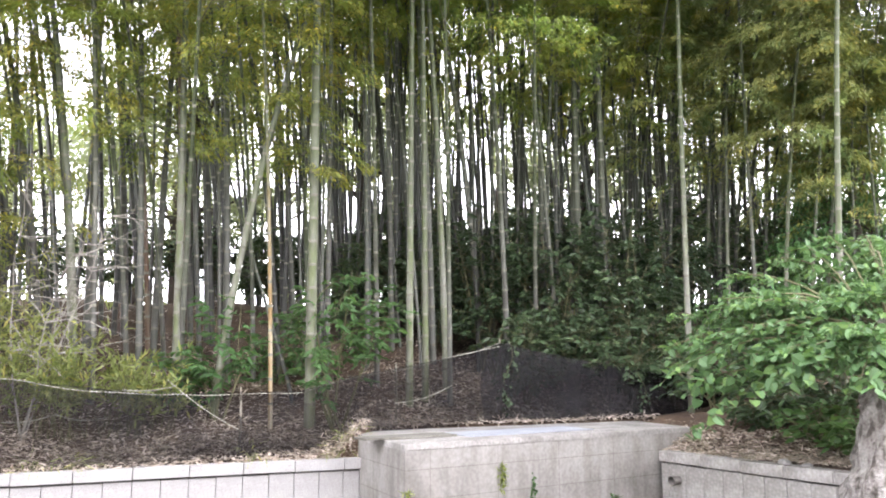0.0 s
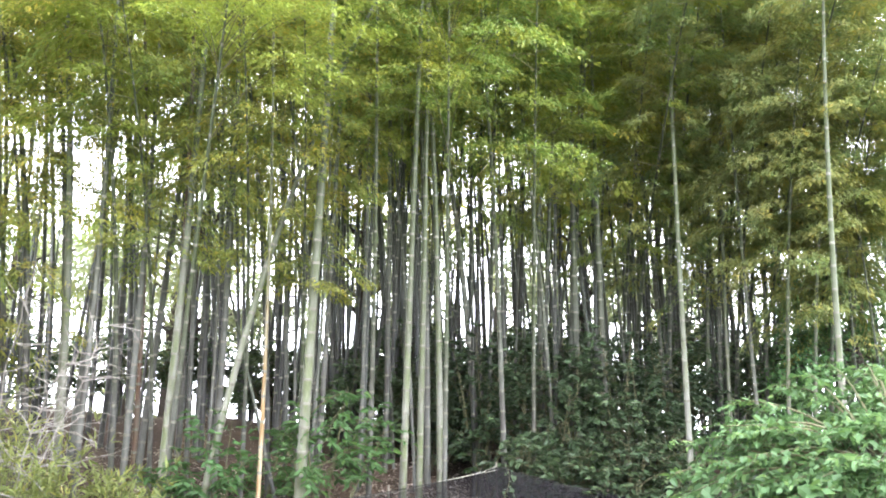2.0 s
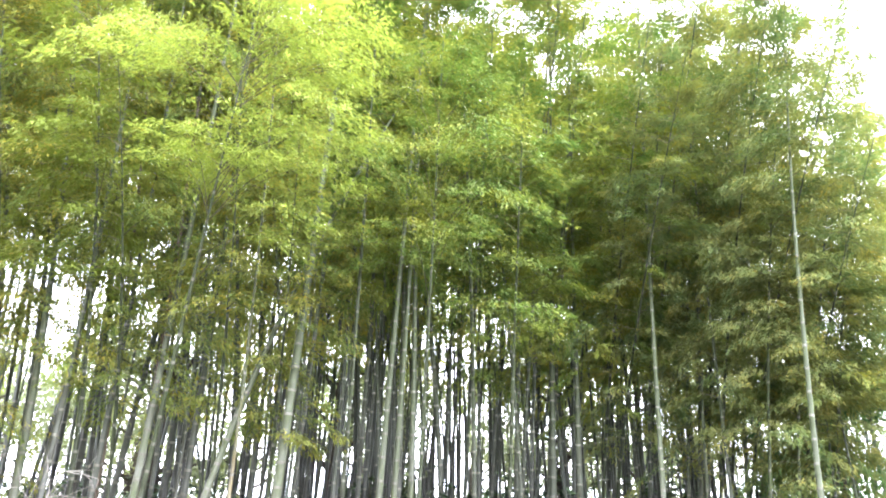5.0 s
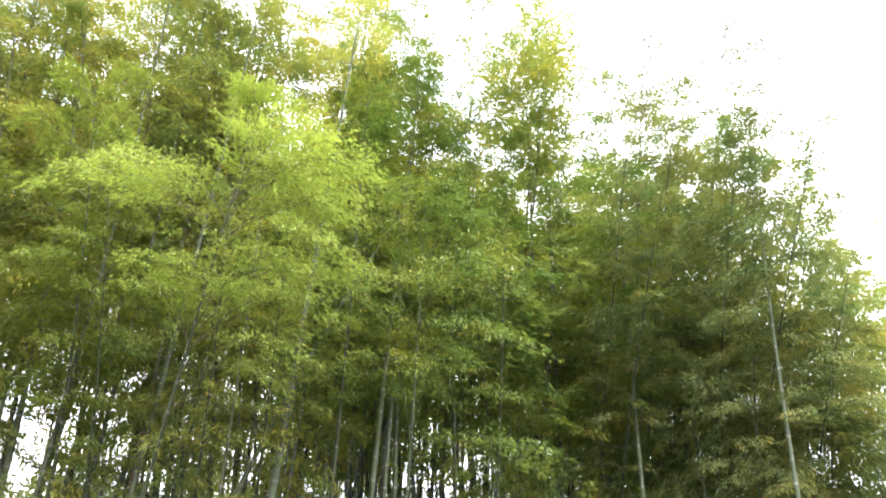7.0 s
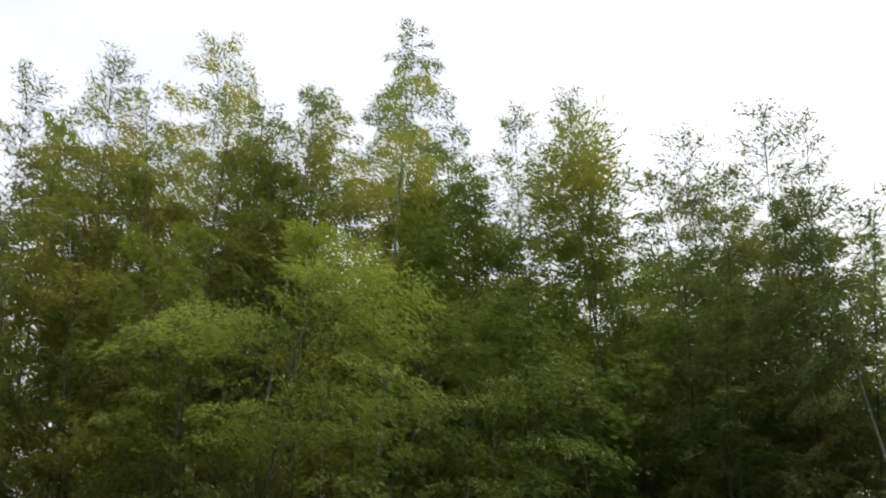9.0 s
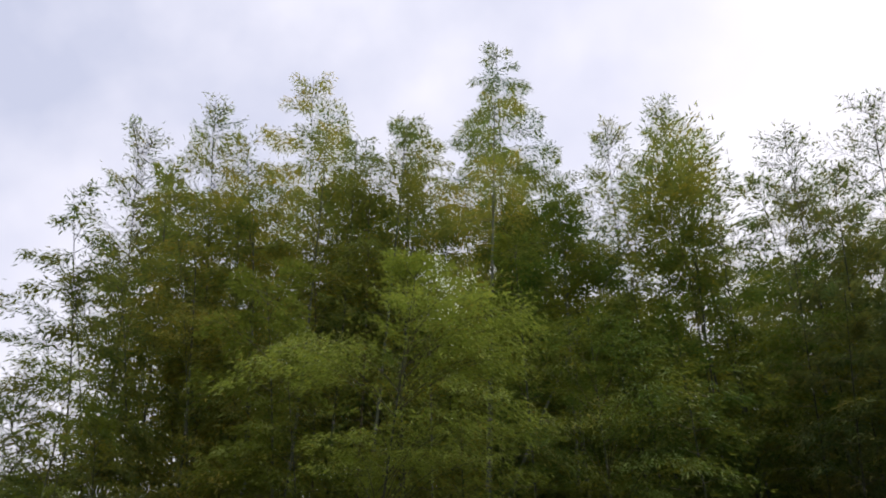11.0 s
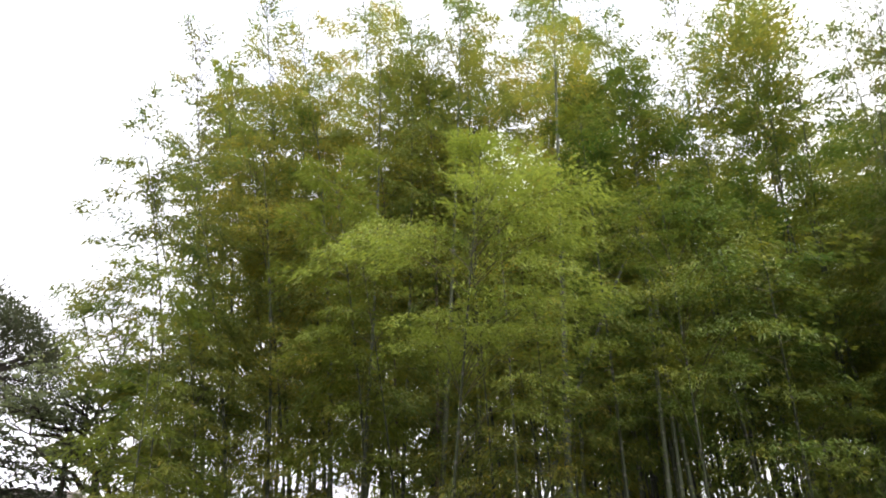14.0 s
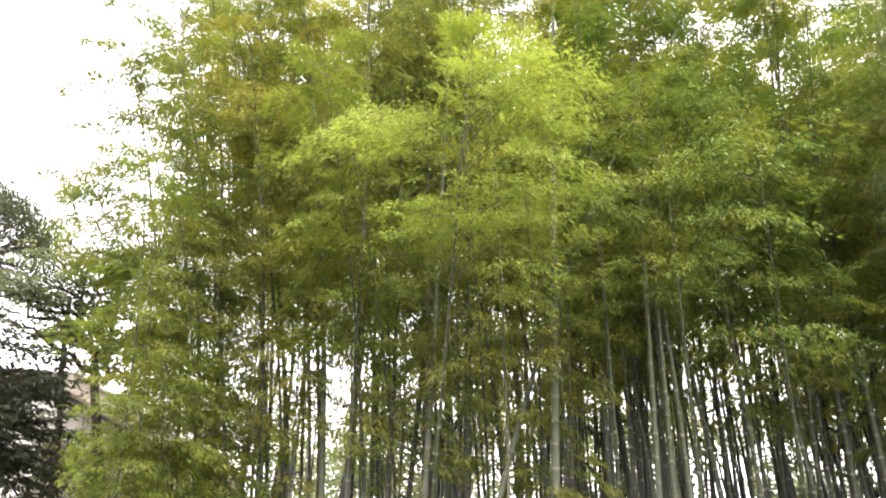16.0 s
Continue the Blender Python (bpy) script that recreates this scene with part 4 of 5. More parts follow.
# from the third on, the dark leaf colour carries the tree's shade
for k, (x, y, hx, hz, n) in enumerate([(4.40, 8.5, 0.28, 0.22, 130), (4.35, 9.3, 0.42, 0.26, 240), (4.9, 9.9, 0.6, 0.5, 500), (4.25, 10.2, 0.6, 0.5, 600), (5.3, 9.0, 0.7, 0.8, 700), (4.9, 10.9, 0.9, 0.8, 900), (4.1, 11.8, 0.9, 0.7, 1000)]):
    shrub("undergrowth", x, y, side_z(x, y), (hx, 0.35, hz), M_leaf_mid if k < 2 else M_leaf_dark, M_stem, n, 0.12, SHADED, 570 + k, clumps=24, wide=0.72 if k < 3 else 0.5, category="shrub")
def dwarf_bamboo(x, y, half, tall, canes, label, seed):
    """A thicket of thin canes, each with a few upright twigs and fans of narrow leaves."""
    rng = np.random.default_rng(seed)
    plant = thing("dwarf_bamboo", x, y, bz(x, y), label, "dwarf bamboo")
    lines, at, along = [], [], []
    up = np.array([0, 0, 1.0])
    s = np.linspace(0, 1, 6)[:, None]
    for _ in range(canes):
        foot = np.array([rng.uniform(-half, half), rng.uniform(-0.3, 0.3), 0])
        lean = np.array([rng.normal() * 0.22, rng.normal() * 0.16 - 0.08, 1.0])
        h = tall * rng.uniform(0.45, 1.0) ** 0.8
        cane = foot + lean * h * s + np.array([rng.normal() * 0.10, -0.06, -0.04]) * s ** 3
        lines.append((cane, np.linspace(0.0045, 0.0015, 6)))
        for k in range(7):
            u = rng.uniform(0.40, 1.0)
            root = np.array([np.interp(u, s[:, 0], cane[:, j]) for j in range(3)])
            way = unit(np.array([rng.normal(), rng.normal(), rng.uniform(0.2, 1.0)]))
            tip = root + way * rng.uniform(0.06, 0.16)
            lines.append((np.stack([root, tip]), np.array([0.002, 0.001])))
            m = rng.integers(3, 6)
            at.append(np.repeat(tip[None], m, 0) + rng.normal(size=(m, 3)) * 0.012)
            along.append(way * 0.7 + rng.normal(size=(m, 3)) * 0.62 + up * rng.uniform(-0.35, 0.55, (m, 1)))
    bv, bf = tubes(lines, 4)
    tagged(mesh_object("canework", bv, bf, [M_stem], plant), kind="stuff")
    at, along = np.concatenate(at), np.concatenate(along)
    at[:, 2] = np.maximum(at[:, 2], 0.03)
    length = 0.135 * rng.uniform(0.6, 1.35, len(at))
    quads_object("foliage", blades(rng, at, along, length, length * 0.19), M_leaf_sasa, plant)


SASA = "yellow-green dwarf bamboo growing behind the net fence"
SPRIGS = "thin sprigs of yellow-green dwarf bamboo beside the net"
for k, (x, y, half, tall, canes) in enumerate([(-5.3, 8.85, 0.55, 1.75, 26), (-6.2, 8.7, 0.6, 1.8, 26), (-5.7, 9.4, 0.6, 1.9, 26), (-4.75, 9.0, 0.45, 1.1, 20), (-5.0, 9.7, 0.5, 1.25, 18), (-4.4, 9.15, 0.45, 0.95, 20),
                                              (-4.05, 9.4, 0.42, 1.0, 20), (-3.75, 9.7, 0.36, 0.95, 15), (-3.45, 9.65, 0.32, 0.70, 11)]):
    dwarf_bamboo(x, y, half, tall, canes, SASA if k < 6 else SPRIGS, 590 + k)

TUFT = "dry yellowish grass tuft behind the coping"
for k, (x, y) in enumerate([(-4.25, 8.32), (-3.95, 8.42), (-2.2, 9.12), (-1.25, 9.5), (-1.1, 9.62)]):
    shrub("grass_tuft", x, y, bz(x, y), (0.13, 0.06, 0.07), M_leaf_sasa, M_stem, 70, 0.15, TUFT, 610 + k, broad=False, wide=0.06, clumps=9, stems=4, category="grass")

# the broad-leaved tree sprouting over the side wall
def sprouting_tree(x, y):
    rng = np.random.default_rng(540)
    tree = thing("sprouting_tree", x, y, 0.0, "old grey trunk with large fresh green leaves spreading from it", "tree")
    z = np.linspace(-0.05, 2.1, 64)
    pts = np.stack([np.interp(z, [-0.05, 0.6, 2.1], [-0.14, 0.0, 0.28]), np.interp(z, [-0.05, 2.1], [-0.03, 0.1]), z], -1)
    v, f = tube(pts, np.interp(z, [-0.05, 0.25, 0.6, 1.0, 1.8, 2.1], [0.52, 0.43, 0.36, 0.32, 0.29, 0.22]), 56)
    axis = np.repeat(pts, 56, 0)
    away = unit((v - axis) * (1, 1, 0))
    rough = np.array([abs(noise.noise(Vector((p[0] * 8, p[1] * 8, p[2] * 2.8)))) * 0.12 + noise.noise(Vector((p[0] * 22, p[1] * 22, p[2] * 9))) * 0.03 for p in v])
    mesh_object("trunk", v + away * rough[:, None], f, [M_bark], tree, smooth=True)
    lines = []
    for dx, dy, dz in [  # where the limbs end, from the foot of the trunk
            (0.53, 1.05, 3.0), (-0.14, 1.25, 2.95), (-0.75, 1.45, 2.68), (-1.2, 1.4, 2.3), (-1.0, 1.05, 2.15), (-0.95, 0.65, 2.28), (-0.38, 0.45, 2.38),
            (0.1, 0.05, 2.4), (-1.15, 0.75, 1.68), (-0.95, 0.45, 1.70), (-0.8, 0.05, 1.72), (-0.5, -0.25, 1.68), (-0.3, -0.5, 1.75), (-1.1, 0.4, 1.35),
            (-1.38, 0.85, 1.05), (-1.62, 0.95, 1.85), (-1.50, 0.95, 1.66), (-1.45, 0.70, 1.50), (-0.55, 0.05, 1.75), (0.2, 0.9, 2.6), (-0.6, 0.9, 1.95), (0.5, 0.4, 2.7)]:
        for j in range(1 if dz < 1.4 else 3):
            end = np.array([dx, dy, dz]) + rng.normal(size=3) * (0.20, 0.22, 0.13)
            s = np.linspace(0, 1, 9)[:, None]
            root = np.array([0.12, 0.05, rng.uniform(1.45, 2.0)])
            lines.append((root * (1 - s) + end * s + np.array([0, 0, 1.0]) * np.sin(s * 3.14) * rng.uniform(0.12, 0.32), np.linspace(0.02, 0.004, 9)))
    low = [ln for ln, _ in lines if ln[-1, 2] < 1.75]
    high = [ln for ln, _ in lines if ln[-1, 2] >= 1.75]
    at, along, fine = spray_leaves(rng, high, 12, 0.32, 11, 0.36, 0.35)
    at2, along2, fine2 = spray_leaves(rng, low, 9, 0.26, 7, 0.42, 0.6)
    along, along2 = along + rng.normal(size=along.shape) * 0.45, along2 + rng.normal(size=along2.shape) * 0.4
    bv, bf = tubes(lines + fine + fine2, 4)
    tagged(mesh_object("limbwork", bv, bf, [M_stem], tree), kind="stuff")
    quads_object("foliage", broad_leaves(rng, at, along, 0.078 * rng.uniform(0.5, 1.5, len(at)), 0.66), M_leaf_mulb, tree)
    quads_object("foliage", broad_leaves(rng, at2, along2, 0.108 * rng.uniform(0.5, 1.4, len(at2)), 0.80), M_leaf_mulb, tree, "large heart-shaped leaves hanging low")
    return tree


sprouting_tree(4.28, 7.55)


def bare_shrub(x, y):
    rng = np.random.default_rng(545)
    z = bz(x, y)
    plant = thing("bare_shrub", x, y, z, "leafless shrub with pale dry twigs", "shrub")
    lines = []
    for k in range(5):
        ln, rad, _ = limb(rng, (rng.uniform(-0.05, 0.05), rng.uniform(-0.05, 0.05), 0), (rng.uniform(-0.6, 0.9), rng.uniform(-0.2, 0.2), 1.6), rng.uniform(1.9, 2.8), 0.012, 9, 0.2)
        lines.append((ln, rad))
        for j in range(3, 9):
            for _ in range(3):
                tw, tr, _ = limb(rng, ln[j], (rng.uniform(-0.8, 1.2), rng.uniform(-0.5, 0.5), rng.uniform(-0.2, 0.6)), rng.uniform(0.3, 1.0), 0.0068, 7, 0.4)
                lines.append((tw, tr))
                lines.append(limb(rng, tw[4], (rng.uniform(-0.8, 0.9), rng.uniform(-0.5, 0.5), rng.uniform(-0.6, 0.4)), rng.uniform(0.15, 0.5), 0.0035, 5, 0.4)[:2])
    bv, bf = tubes(lines, 4)
    tagged(mesh_object("twigwork", bv, bf, [M_twig], plant), kind="stuff")


bare_shrub(-4.75, 8.95)


def broad_tree(x, y, height, spread, label, seed, leaves, trunk_r, crown_low, lean=(0, 0), leaf_mat=None, leaf=0.10):
    rng = np.random.default_rng(seed)
    z = bz(x, y) if y > float(y_front(x)) else 0.0
    tree = thing("broadleaf_tree", x, y, z, label, "tree")
    s = np.linspace(0, 1, 9)[:, None]
    trunk = np.array([lean[0], lean[1], height * 0.85]) * s + rng.normal(size=(9, 3)) * 0.07 * height / 8 * np.sin(s * 3.1)
    v, f = tube(trunk, np.linspace(trunk_r, trunk_r * 0.3, 9), 9)
    mesh_object("trunk", v, f, [M_bark_dark], tree, smooth=True)
    lines, tips = [], []
    for k in range(16):
        u = rng.uniform(crown_low, 1.0)
        root = np.array([np.interp(u, s[:, 0], trunk[:, j]) for j in range(3)])
        a = rng.random() * 6.28
        ln, rad, _ = limb(rng, root, (math.cos(a), math.sin(a), rng.uniform(0.1, 0.8)), spread * rng.uniform(0.6, 1.1) * (1.15 - 0.6 * u), trunk_r * 0.35, 9, 0.3)
        lines.append((ln, rad))
        for j in range(3, 9):
            tw, tr, _ = limb(rng, ln[j], (math.cos(a) + rng.normal() * 0.8, math.sin(a) + rng.normal() * 0.8, rng.uniform(-0.1, 0.6)), spread * rng.uniform(0.2, 0.45), trunk_r * 0.1, 6, 0.3)
            lines.append((tw, tr))
            tips += [tw[3], tw[5]]
    bv, bf = tubes(lines, 5)
    tagged(mesh_object("limbwork", bv, bf, [M_bark_dark], tree), kind="stuff")
    at, along = [], []
    for t in tips:
        m = int(leaves / len(tips) * rng.uniform(0.5, 1.5))
        q = rng.normal(size=(m, 3)) * np.array([0.30, 0.30, 0.12]) * spread * 0.38
        at.append(t + q)
        along.append(q + rng.normal(size=(m, 3)) * 0.3 + np.array([0, 0, -0.3]))
    at, along = np.concatenate(at), np.concatenate(along)
    L = leaf * rng.uniform(0.6, 1.3, len(at))
    quads_object("crown", lances(rng, at, along, L, L * 0.5), leaf_mat or M_leaf_tree, tree, per=3)


def umbrella_tree(x, y):
    """A flat-domed tree: bare limbs fan out from one fork to a thin shell of dark foliage."""
    rng = np.random.default_rng(552)
    z = bz(x, y)
    tree = thing("umbrella_tree", x, y, z, "dark tree with bare limbs fanning into a domed crown", "tree")
    fork = np.array([0.0, 0.0, 9.05 - z])
    s = np.linspace(0, 1, 12)[:, None]
    v, f = tube(fork * s + np.array([0.25, 0.1, 0]) * np.sin(s * 6.3), np.linspace(0.24, 0.13, 12), 10)
    mesh_object("trunk", v, f, [M_bark_dark], tree, smooth=True)
    lines, at, along = [], [], []
    for k in range(34):
        a, tilt = k * 2.4, math.sqrt((k + 0.6) / 34) * 1.45
        end = fork + np.array([1.95 * math.sin(tilt) * math.cos(a), 1.95 * math.sin(tilt) * math.sin(a), 0.25 + 1.65 * math.cos(tilt)]) + rng.normal(size=3) * 0.08
        t = np.linspace(0, 1, 7)[:, None]
        ln = fork + (end - fork) * t + UP * 0.25 * np.sin(t * 3.14) * math.sin(tilt) + rng.normal(size=(7, 3)) * 0.04 * np.sin(t * 3.1)
        lines.append((ln, np.linspace(0.05, 0.012, 7)))
        for j in range(4):
            tw = limb(rng, ln[3 + j % 4], end - fork + rng.normal(size=3) * 0.6, rng.uniform(0.4, 0.8), 0.014, 5, 0.4)
            lines.append(tw[:2])
        m = 850
        q = rng.normal(size=(m, 3)) * (0.30, 0.30, 0.13)
        at.append(end + q)
        along.append(q + rng.normal(size=(m, 3)) * 0.3 + UP * 0.15)
    bv, bf = tubes(lines, 5)
    tagged(mesh_object("limbwork", bv, bf, [M_bark_dark], tree), kind="stuff")
    at, along = np.concatenate(at), np.concatenate(along)
    L = 0.11 * rng.uniform(0.6, 1.3, len(at))
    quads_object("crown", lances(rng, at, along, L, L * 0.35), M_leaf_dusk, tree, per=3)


umbrella_tree(-14.85, 10.5)


def layered_tree(x, y, fork, ends, label, seed, leaf, twigs, per, trunk_r, mat):
    """A spreading tree whose limbs carry flat, see-through layers of small leaves. Fork and limb ends are places in the world."""
    rng = np.random.default_rng(seed)
    z = bz(x, y)
    tree = thing("spreading_tree", x, y, z, label, "tree")
    origin = np.array([x, y, z])
    fork = np.array(fork) - origin
    s = np.linspace(0, 1, 14)[:, None]
    v, f = tube(fork * s + np.array([0.22, 0.05, 0]) * np.sin(s * 5.0) * s, np.linspace(trunk_r, trunk_r * 0.45, 14), 10)
    mesh_object("trunk", v, f, [M_bark_dark], tree, smooth=True)
    limbs, sub = [], []
    for k, e in enumerate(ends):
        e = np.array(e) - origin
        t = np.linspace(0, 1, 10)[:, None]
        root = fork * rng.uniform(0.86, 1.0)
        ln = root + (e - root) * t + UP * 0.18 * np.sin(t * 3.14) + rng.normal(size=(10, 3)) * 0.07 * np.sin(t * 3.1)
        limbs.append((ln, np.linspace(trunk_r * 0.42, 0.008, 10)))
        for j in range(2, 20):
            w = limb(rng, ln[j // 2], (e - root) * (1, 1, 0.3) + rng.normal(size=3) * (0.9, 0.9, 0.25), rng.uniform(0.5, 1.0), 0.012, 6, 0.3)
            sub.append((w[0], w[1]))
    at, along, fine = spray_leaves(rng, [ln for ln, _ in sub], twigs, 0.26, per, 0.2, 0.2)
    bv, bf = tubes(limbs + sub + fine, 4)
    tagged(mesh_object("limbwork", bv, bf, [M_bark_dark], tree), kind="stuff")
    L = leaf * rng.uniform(0.6, 1.35, len(at))
    quads_object("crown", blades(rng, at, along, L, L * 0.42), mat, tree)


layered_tree(-8.75, 10.6, (-8.95, 9.5, 6.45), [(-10.2, 8.2, 6.55), (-10.3, 8.1, 7.2), (-9.7, 8.7, 7.7), (-9.25, 9.1, 7.5), (-9.0, 9.3, 8.0), (-9.75, 8.5, 6.9), (-8.5, 9.9, 7.3), (-9.6, 8.6, 7.2), (-10.6, 7.9, 7.0), (-8.6, 9.8, 6.2)],
             "airy grey-green tree with dark limbs in flat layers", 549, 0.10, 6, 6, 0.13, M_leaf_tree)
layered_tree(-9.2, 9.9, (-9.35, 9.0, 7.2), [(-9.9, 8.6, 9.0), (-9.5, 8.9, 8.9), (-9.2, 9.1, 8.7), (-8.8, 9.4, 8.4)],
             "thin tree with sparse upright leafy twigs", 548, 0.085, 4, 4, 0.07, M_leaf_tree)
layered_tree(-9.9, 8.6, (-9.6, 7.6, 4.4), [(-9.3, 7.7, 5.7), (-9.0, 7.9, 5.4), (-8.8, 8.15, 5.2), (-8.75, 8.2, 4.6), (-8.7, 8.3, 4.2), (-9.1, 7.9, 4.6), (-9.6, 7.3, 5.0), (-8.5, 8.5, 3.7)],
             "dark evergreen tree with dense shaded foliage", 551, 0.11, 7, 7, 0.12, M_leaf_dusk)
layered_tree(-9.9, 10.6, (-9.9, 10.0, 4.5), [(-10.2, 9.6, 5.3), (-9.8, 10.0, 5.4), (-9.5, 10.2, 5.0), (-9.2, 10.4, 5.4), (-10.0, 9.8, 4.7), (-9.4, 10.3, 4.5)],
             "low dark-green tree with thin bare stems", 553, 0.09, 4, 5, 0.07, M_leaf_tree)
broad_tree(8.3, 14.6, 6.2, 2.2, "green broadleaf tree at the edge of the grove", 558, 11000, 0.1, 0.15, (0, 0), M_leaf_mid)
broad_tree(7.5, 13.4, 5.6, 1.9, "green broadleaf tree at the edge of the grove", 559, 10000, 0.1, 0.15, (0, 0), M_leaf_mid)
broad_tree(6.9, 12.6, 5.0, 1.8, "green broadleaf tree at the edge of the grove", 554, 9000, 0.1, 0.15, (0, 0), M_leaf_mid)
broad_tree(-5.6, 17.2, 8.0, 2.0, "dark old tree standing behind the bamboo", 555, 9000, 0.2, 0.2, leaf=0.15)
broad_tree(-1.9, 18.0, 8.0, 2.4, "dark old tree standing behind the bamboo", 556, 9000, 0.18, 0.2, leaf=0.15)
broad_tree(3.5, 18.5, 8.0, 2.4, "dark old tree standing behind the bamboo", 557, 9000, 0.18, 0.2, leaf=0.15)


for k, (x, y, h) in enumerate([(-17, 24, 9.5), (-12, 21, 8.0), (-7.5, 21.5, 8.5), (-14, 27, 9.5), (-9.5, 24, 9.0), (-5.5, 27, 10.0), (-1.5, 25, 9.0), (2.0, 27, 10.0), (5.5, 25, 10.5), (9.0, 24, 10.5), (8.5, 19, 8.5), (6.0, 20.5, 9.0)]):
    broad_tree(x, y, h, 3.0, "airy broadleaf tree seen between the bamboos", 560 + k, 7000, 0.15, 0.15, (0, 0), M_leaf_tree, 0.17)


# ---------------------------------------------------------------- net fence
FENCE_X = [-9.0, -6.2, -4.73, -3.23, -2.37, -1.73, -1.1, 0.13, 0.81, 1.87, 2.7, 3.59, 4.6]
FENCE_Y = [6.62, 7.72, 8.28, 8.88, 9.22, 9.50, 10.05, 10.75, 11.1, 11.6, 11.95, 12.3, 12.0]
FENCE_TOP = [1.5, 1.52, 1.56, 1.37, 1.38, 1.38, 1.56, 1.80, 2.00, 1.79, 1.66, 1.57, 1.5]


def net_fence():
    fence = thing("net_fence", -2.37, 9.45, 0.6, "sagging black net fence with pale ropes on thin posts", "fence")
    origin = np.array([-2.37, 9.45, 0.6])
    xs = np.linspace(-9.0, 4.4, 150)
    ys, tops = np.interp(xs, FENCE_X, FENCE_Y), np.interp(xs, FENCE_X, FENCE_TOP)
    rows = 12
    V = []
    for x, y, t in zip(xs, ys, tops):
        low = grove_z(x, y - 0.15) - 0.02
        for r in range(rows):
            u = r / (rows - 1)
            wob = 0.03 * math.sin(x * 6 + u * 5) + 0.04 * math.sin(x * 2.3 - u * 7)
            V.append((x + 0.02 * math.sin(u * 9 + x), y + wob * math.sin(u * 3.1) - 0.02 - 0.15 * (1 - u) ** 2, low + (t - low) * u))
    V = np.array(V) - origin
    i, j = np.meshgrid(np.arange(149), np.arange(rows - 1), indexing="ij")
    f = np.stack([i * rows + j, (i + 1) * rows + j, (i + 1) * rows + j + 1, i * rows + j + 1], -1).reshape(-1, 4)
    # right of the cut the denser net stands in for shade
    cut = (rows - 1) * int(np.searchsorted(xs, 0.45))
    for faces, mat, lab in ((f[:cut], M_net, "see-through black netting"), (f[cut:], M_net_shaded, "black netting made denser to stand for the shade on it")):
        used, at = np.unique(faces, return_inverse=True)
        mesh_object("net", V[used], at.reshape(-1, 4), [mat], fence, lab, smooth=True)
    s = np.linspace(-9.0, 0.81, 160)
    top = np.stack([s, np.interp(s, FENCE_X, FENCE_Y) - 0.02, np.interp(s, FENCE_X, FENCE_TOP) + 0.012 * np.sin(s * 5) - 0.035 * np.abs(np.sin(s * 2.1))], -1) - origin
    fine = np.linspace(0, 159, 900)
    top = np.stack([np.interp(fine, np.arange(160), top[:, k]) for k in range(3)], -1)
    v, f = tube(top, np.where(np.arange(900) % 4 < 2, 0.0065, 0.003), 5)
    mesh_object("rope", v, f, [M_rope], fence, "pale twisted rope")
    for a, b, sag in (((-3.1, 8.86, 1.52), (-2.32, 9.16, 0.93), 0.04), ((-4.62, 8.28, 1.10), (-4.15, 8.47, 1.17), 0.03), ((-4.15, 8.47, 1.17), (-3.66, 8.66, 1.13), 0.05),
                      ((-3.55, 8.72, 1.42), (-3.02, 8.92, 1.46), 0.03), ((-0.62, 10.25, 1.20), (0.13, 10.7, 1.42), 0.05), ((0.81, 11.05, 2.00), (0.13, 10.7, 1.80), 0.02),
                      ((0.9, 11.1, 1.0), (1.6, 11.45, 0.97), 0.03)):
        t = np.linspace(0, 1, 100)[:, None]
        line = np.array(a) * (1 - t) + np.array(b) * t - np.array([0, 0, sag]) * np.sin(t * 3.1416)
        v, f = tube(line - origin, np.where(np.arange(100) % 4 < 2, 0.0065, 0.003), 5)
        mesh_object("rope", v, f, [M_rope], fence, "pale twisted rope")
    for x in (-7.6, -4.73, -2.37, -0.62, 0.81, 2.5, 3.59):
        y, t = float(np.interp(x, FENCE_X, FENCE_Y)), float(np.interp(x, FENCE_X, FENCE_TOP))
        z = grove_z(x, y) - 0.1
        v, f = tube(np.array([[x, y + 0.02, z], [x + 0.01, y + 0.02, (z + t) / 2], [x, y + 0.015, t + 0.06]]) - origin, [0.016, 0.015, 0.013], 7)
        mesh_object("post", v, f, [M_post], fence)


net_fence()


def vine(x, y, z0, z1, label, seed):
    rng = np.random.default_rng(seed)
    plant = thing("vine", x, y, z0, label, "vine")
    t = np.linspace(0, 1, 24)[:, None]
    line = np.concatenate([0.07 * np.sin(t * 7 + seed) + 0.04 * t, -0.03 - 0.02 * np.cos(t * 5), (z1 - z0) * t], 1)
    v, f = tube(line, np.full(24, 0.004), 5)
    mesh_object("stem", v, f, [M_stem], plant)
    n = 60
    at = line[rng.integers(0, 24, n)] + rng.normal(size=(n, 3)) * (0.05, 0.015, 0.03)
    quads_object("foliage", broad_leaves(rng, at, rng.normal(size=(n, 3)) * (0.5, 0.3, 0.3) + (0, -0.4, -0.4), 0.065 * rng.uniform(0.6, 1.3, n), 0.7), M_leaf_dark, plant)


vine(0.88, 11.08, 0.95, 2.0, "leafy vine climbing the net fence", 2)
vine(3.0, 12.0, 0.95, 1.75, "leafy vine climbing the net fence", 5)

# fallen leaves over the bank
lr = np.random.default_rng(600)
n_l = 40000
lx = lr.uniform(-8.0, 4.6, n_l)
ly = np.interp(lx, [-30, -1.0, -0.9, 3.38], [-1.9, 9.48, 10.05, 12.0]) + 0.06 + np.abs(lr.normal(size=n_l)) ** 1.4 * 1.7
lz = bank_z(lx, ly) + 0.012 + 0.03 * lr.random(n_l)
la = lr.normal(size=(n_l, 3)) * (1, 1, 0.25)
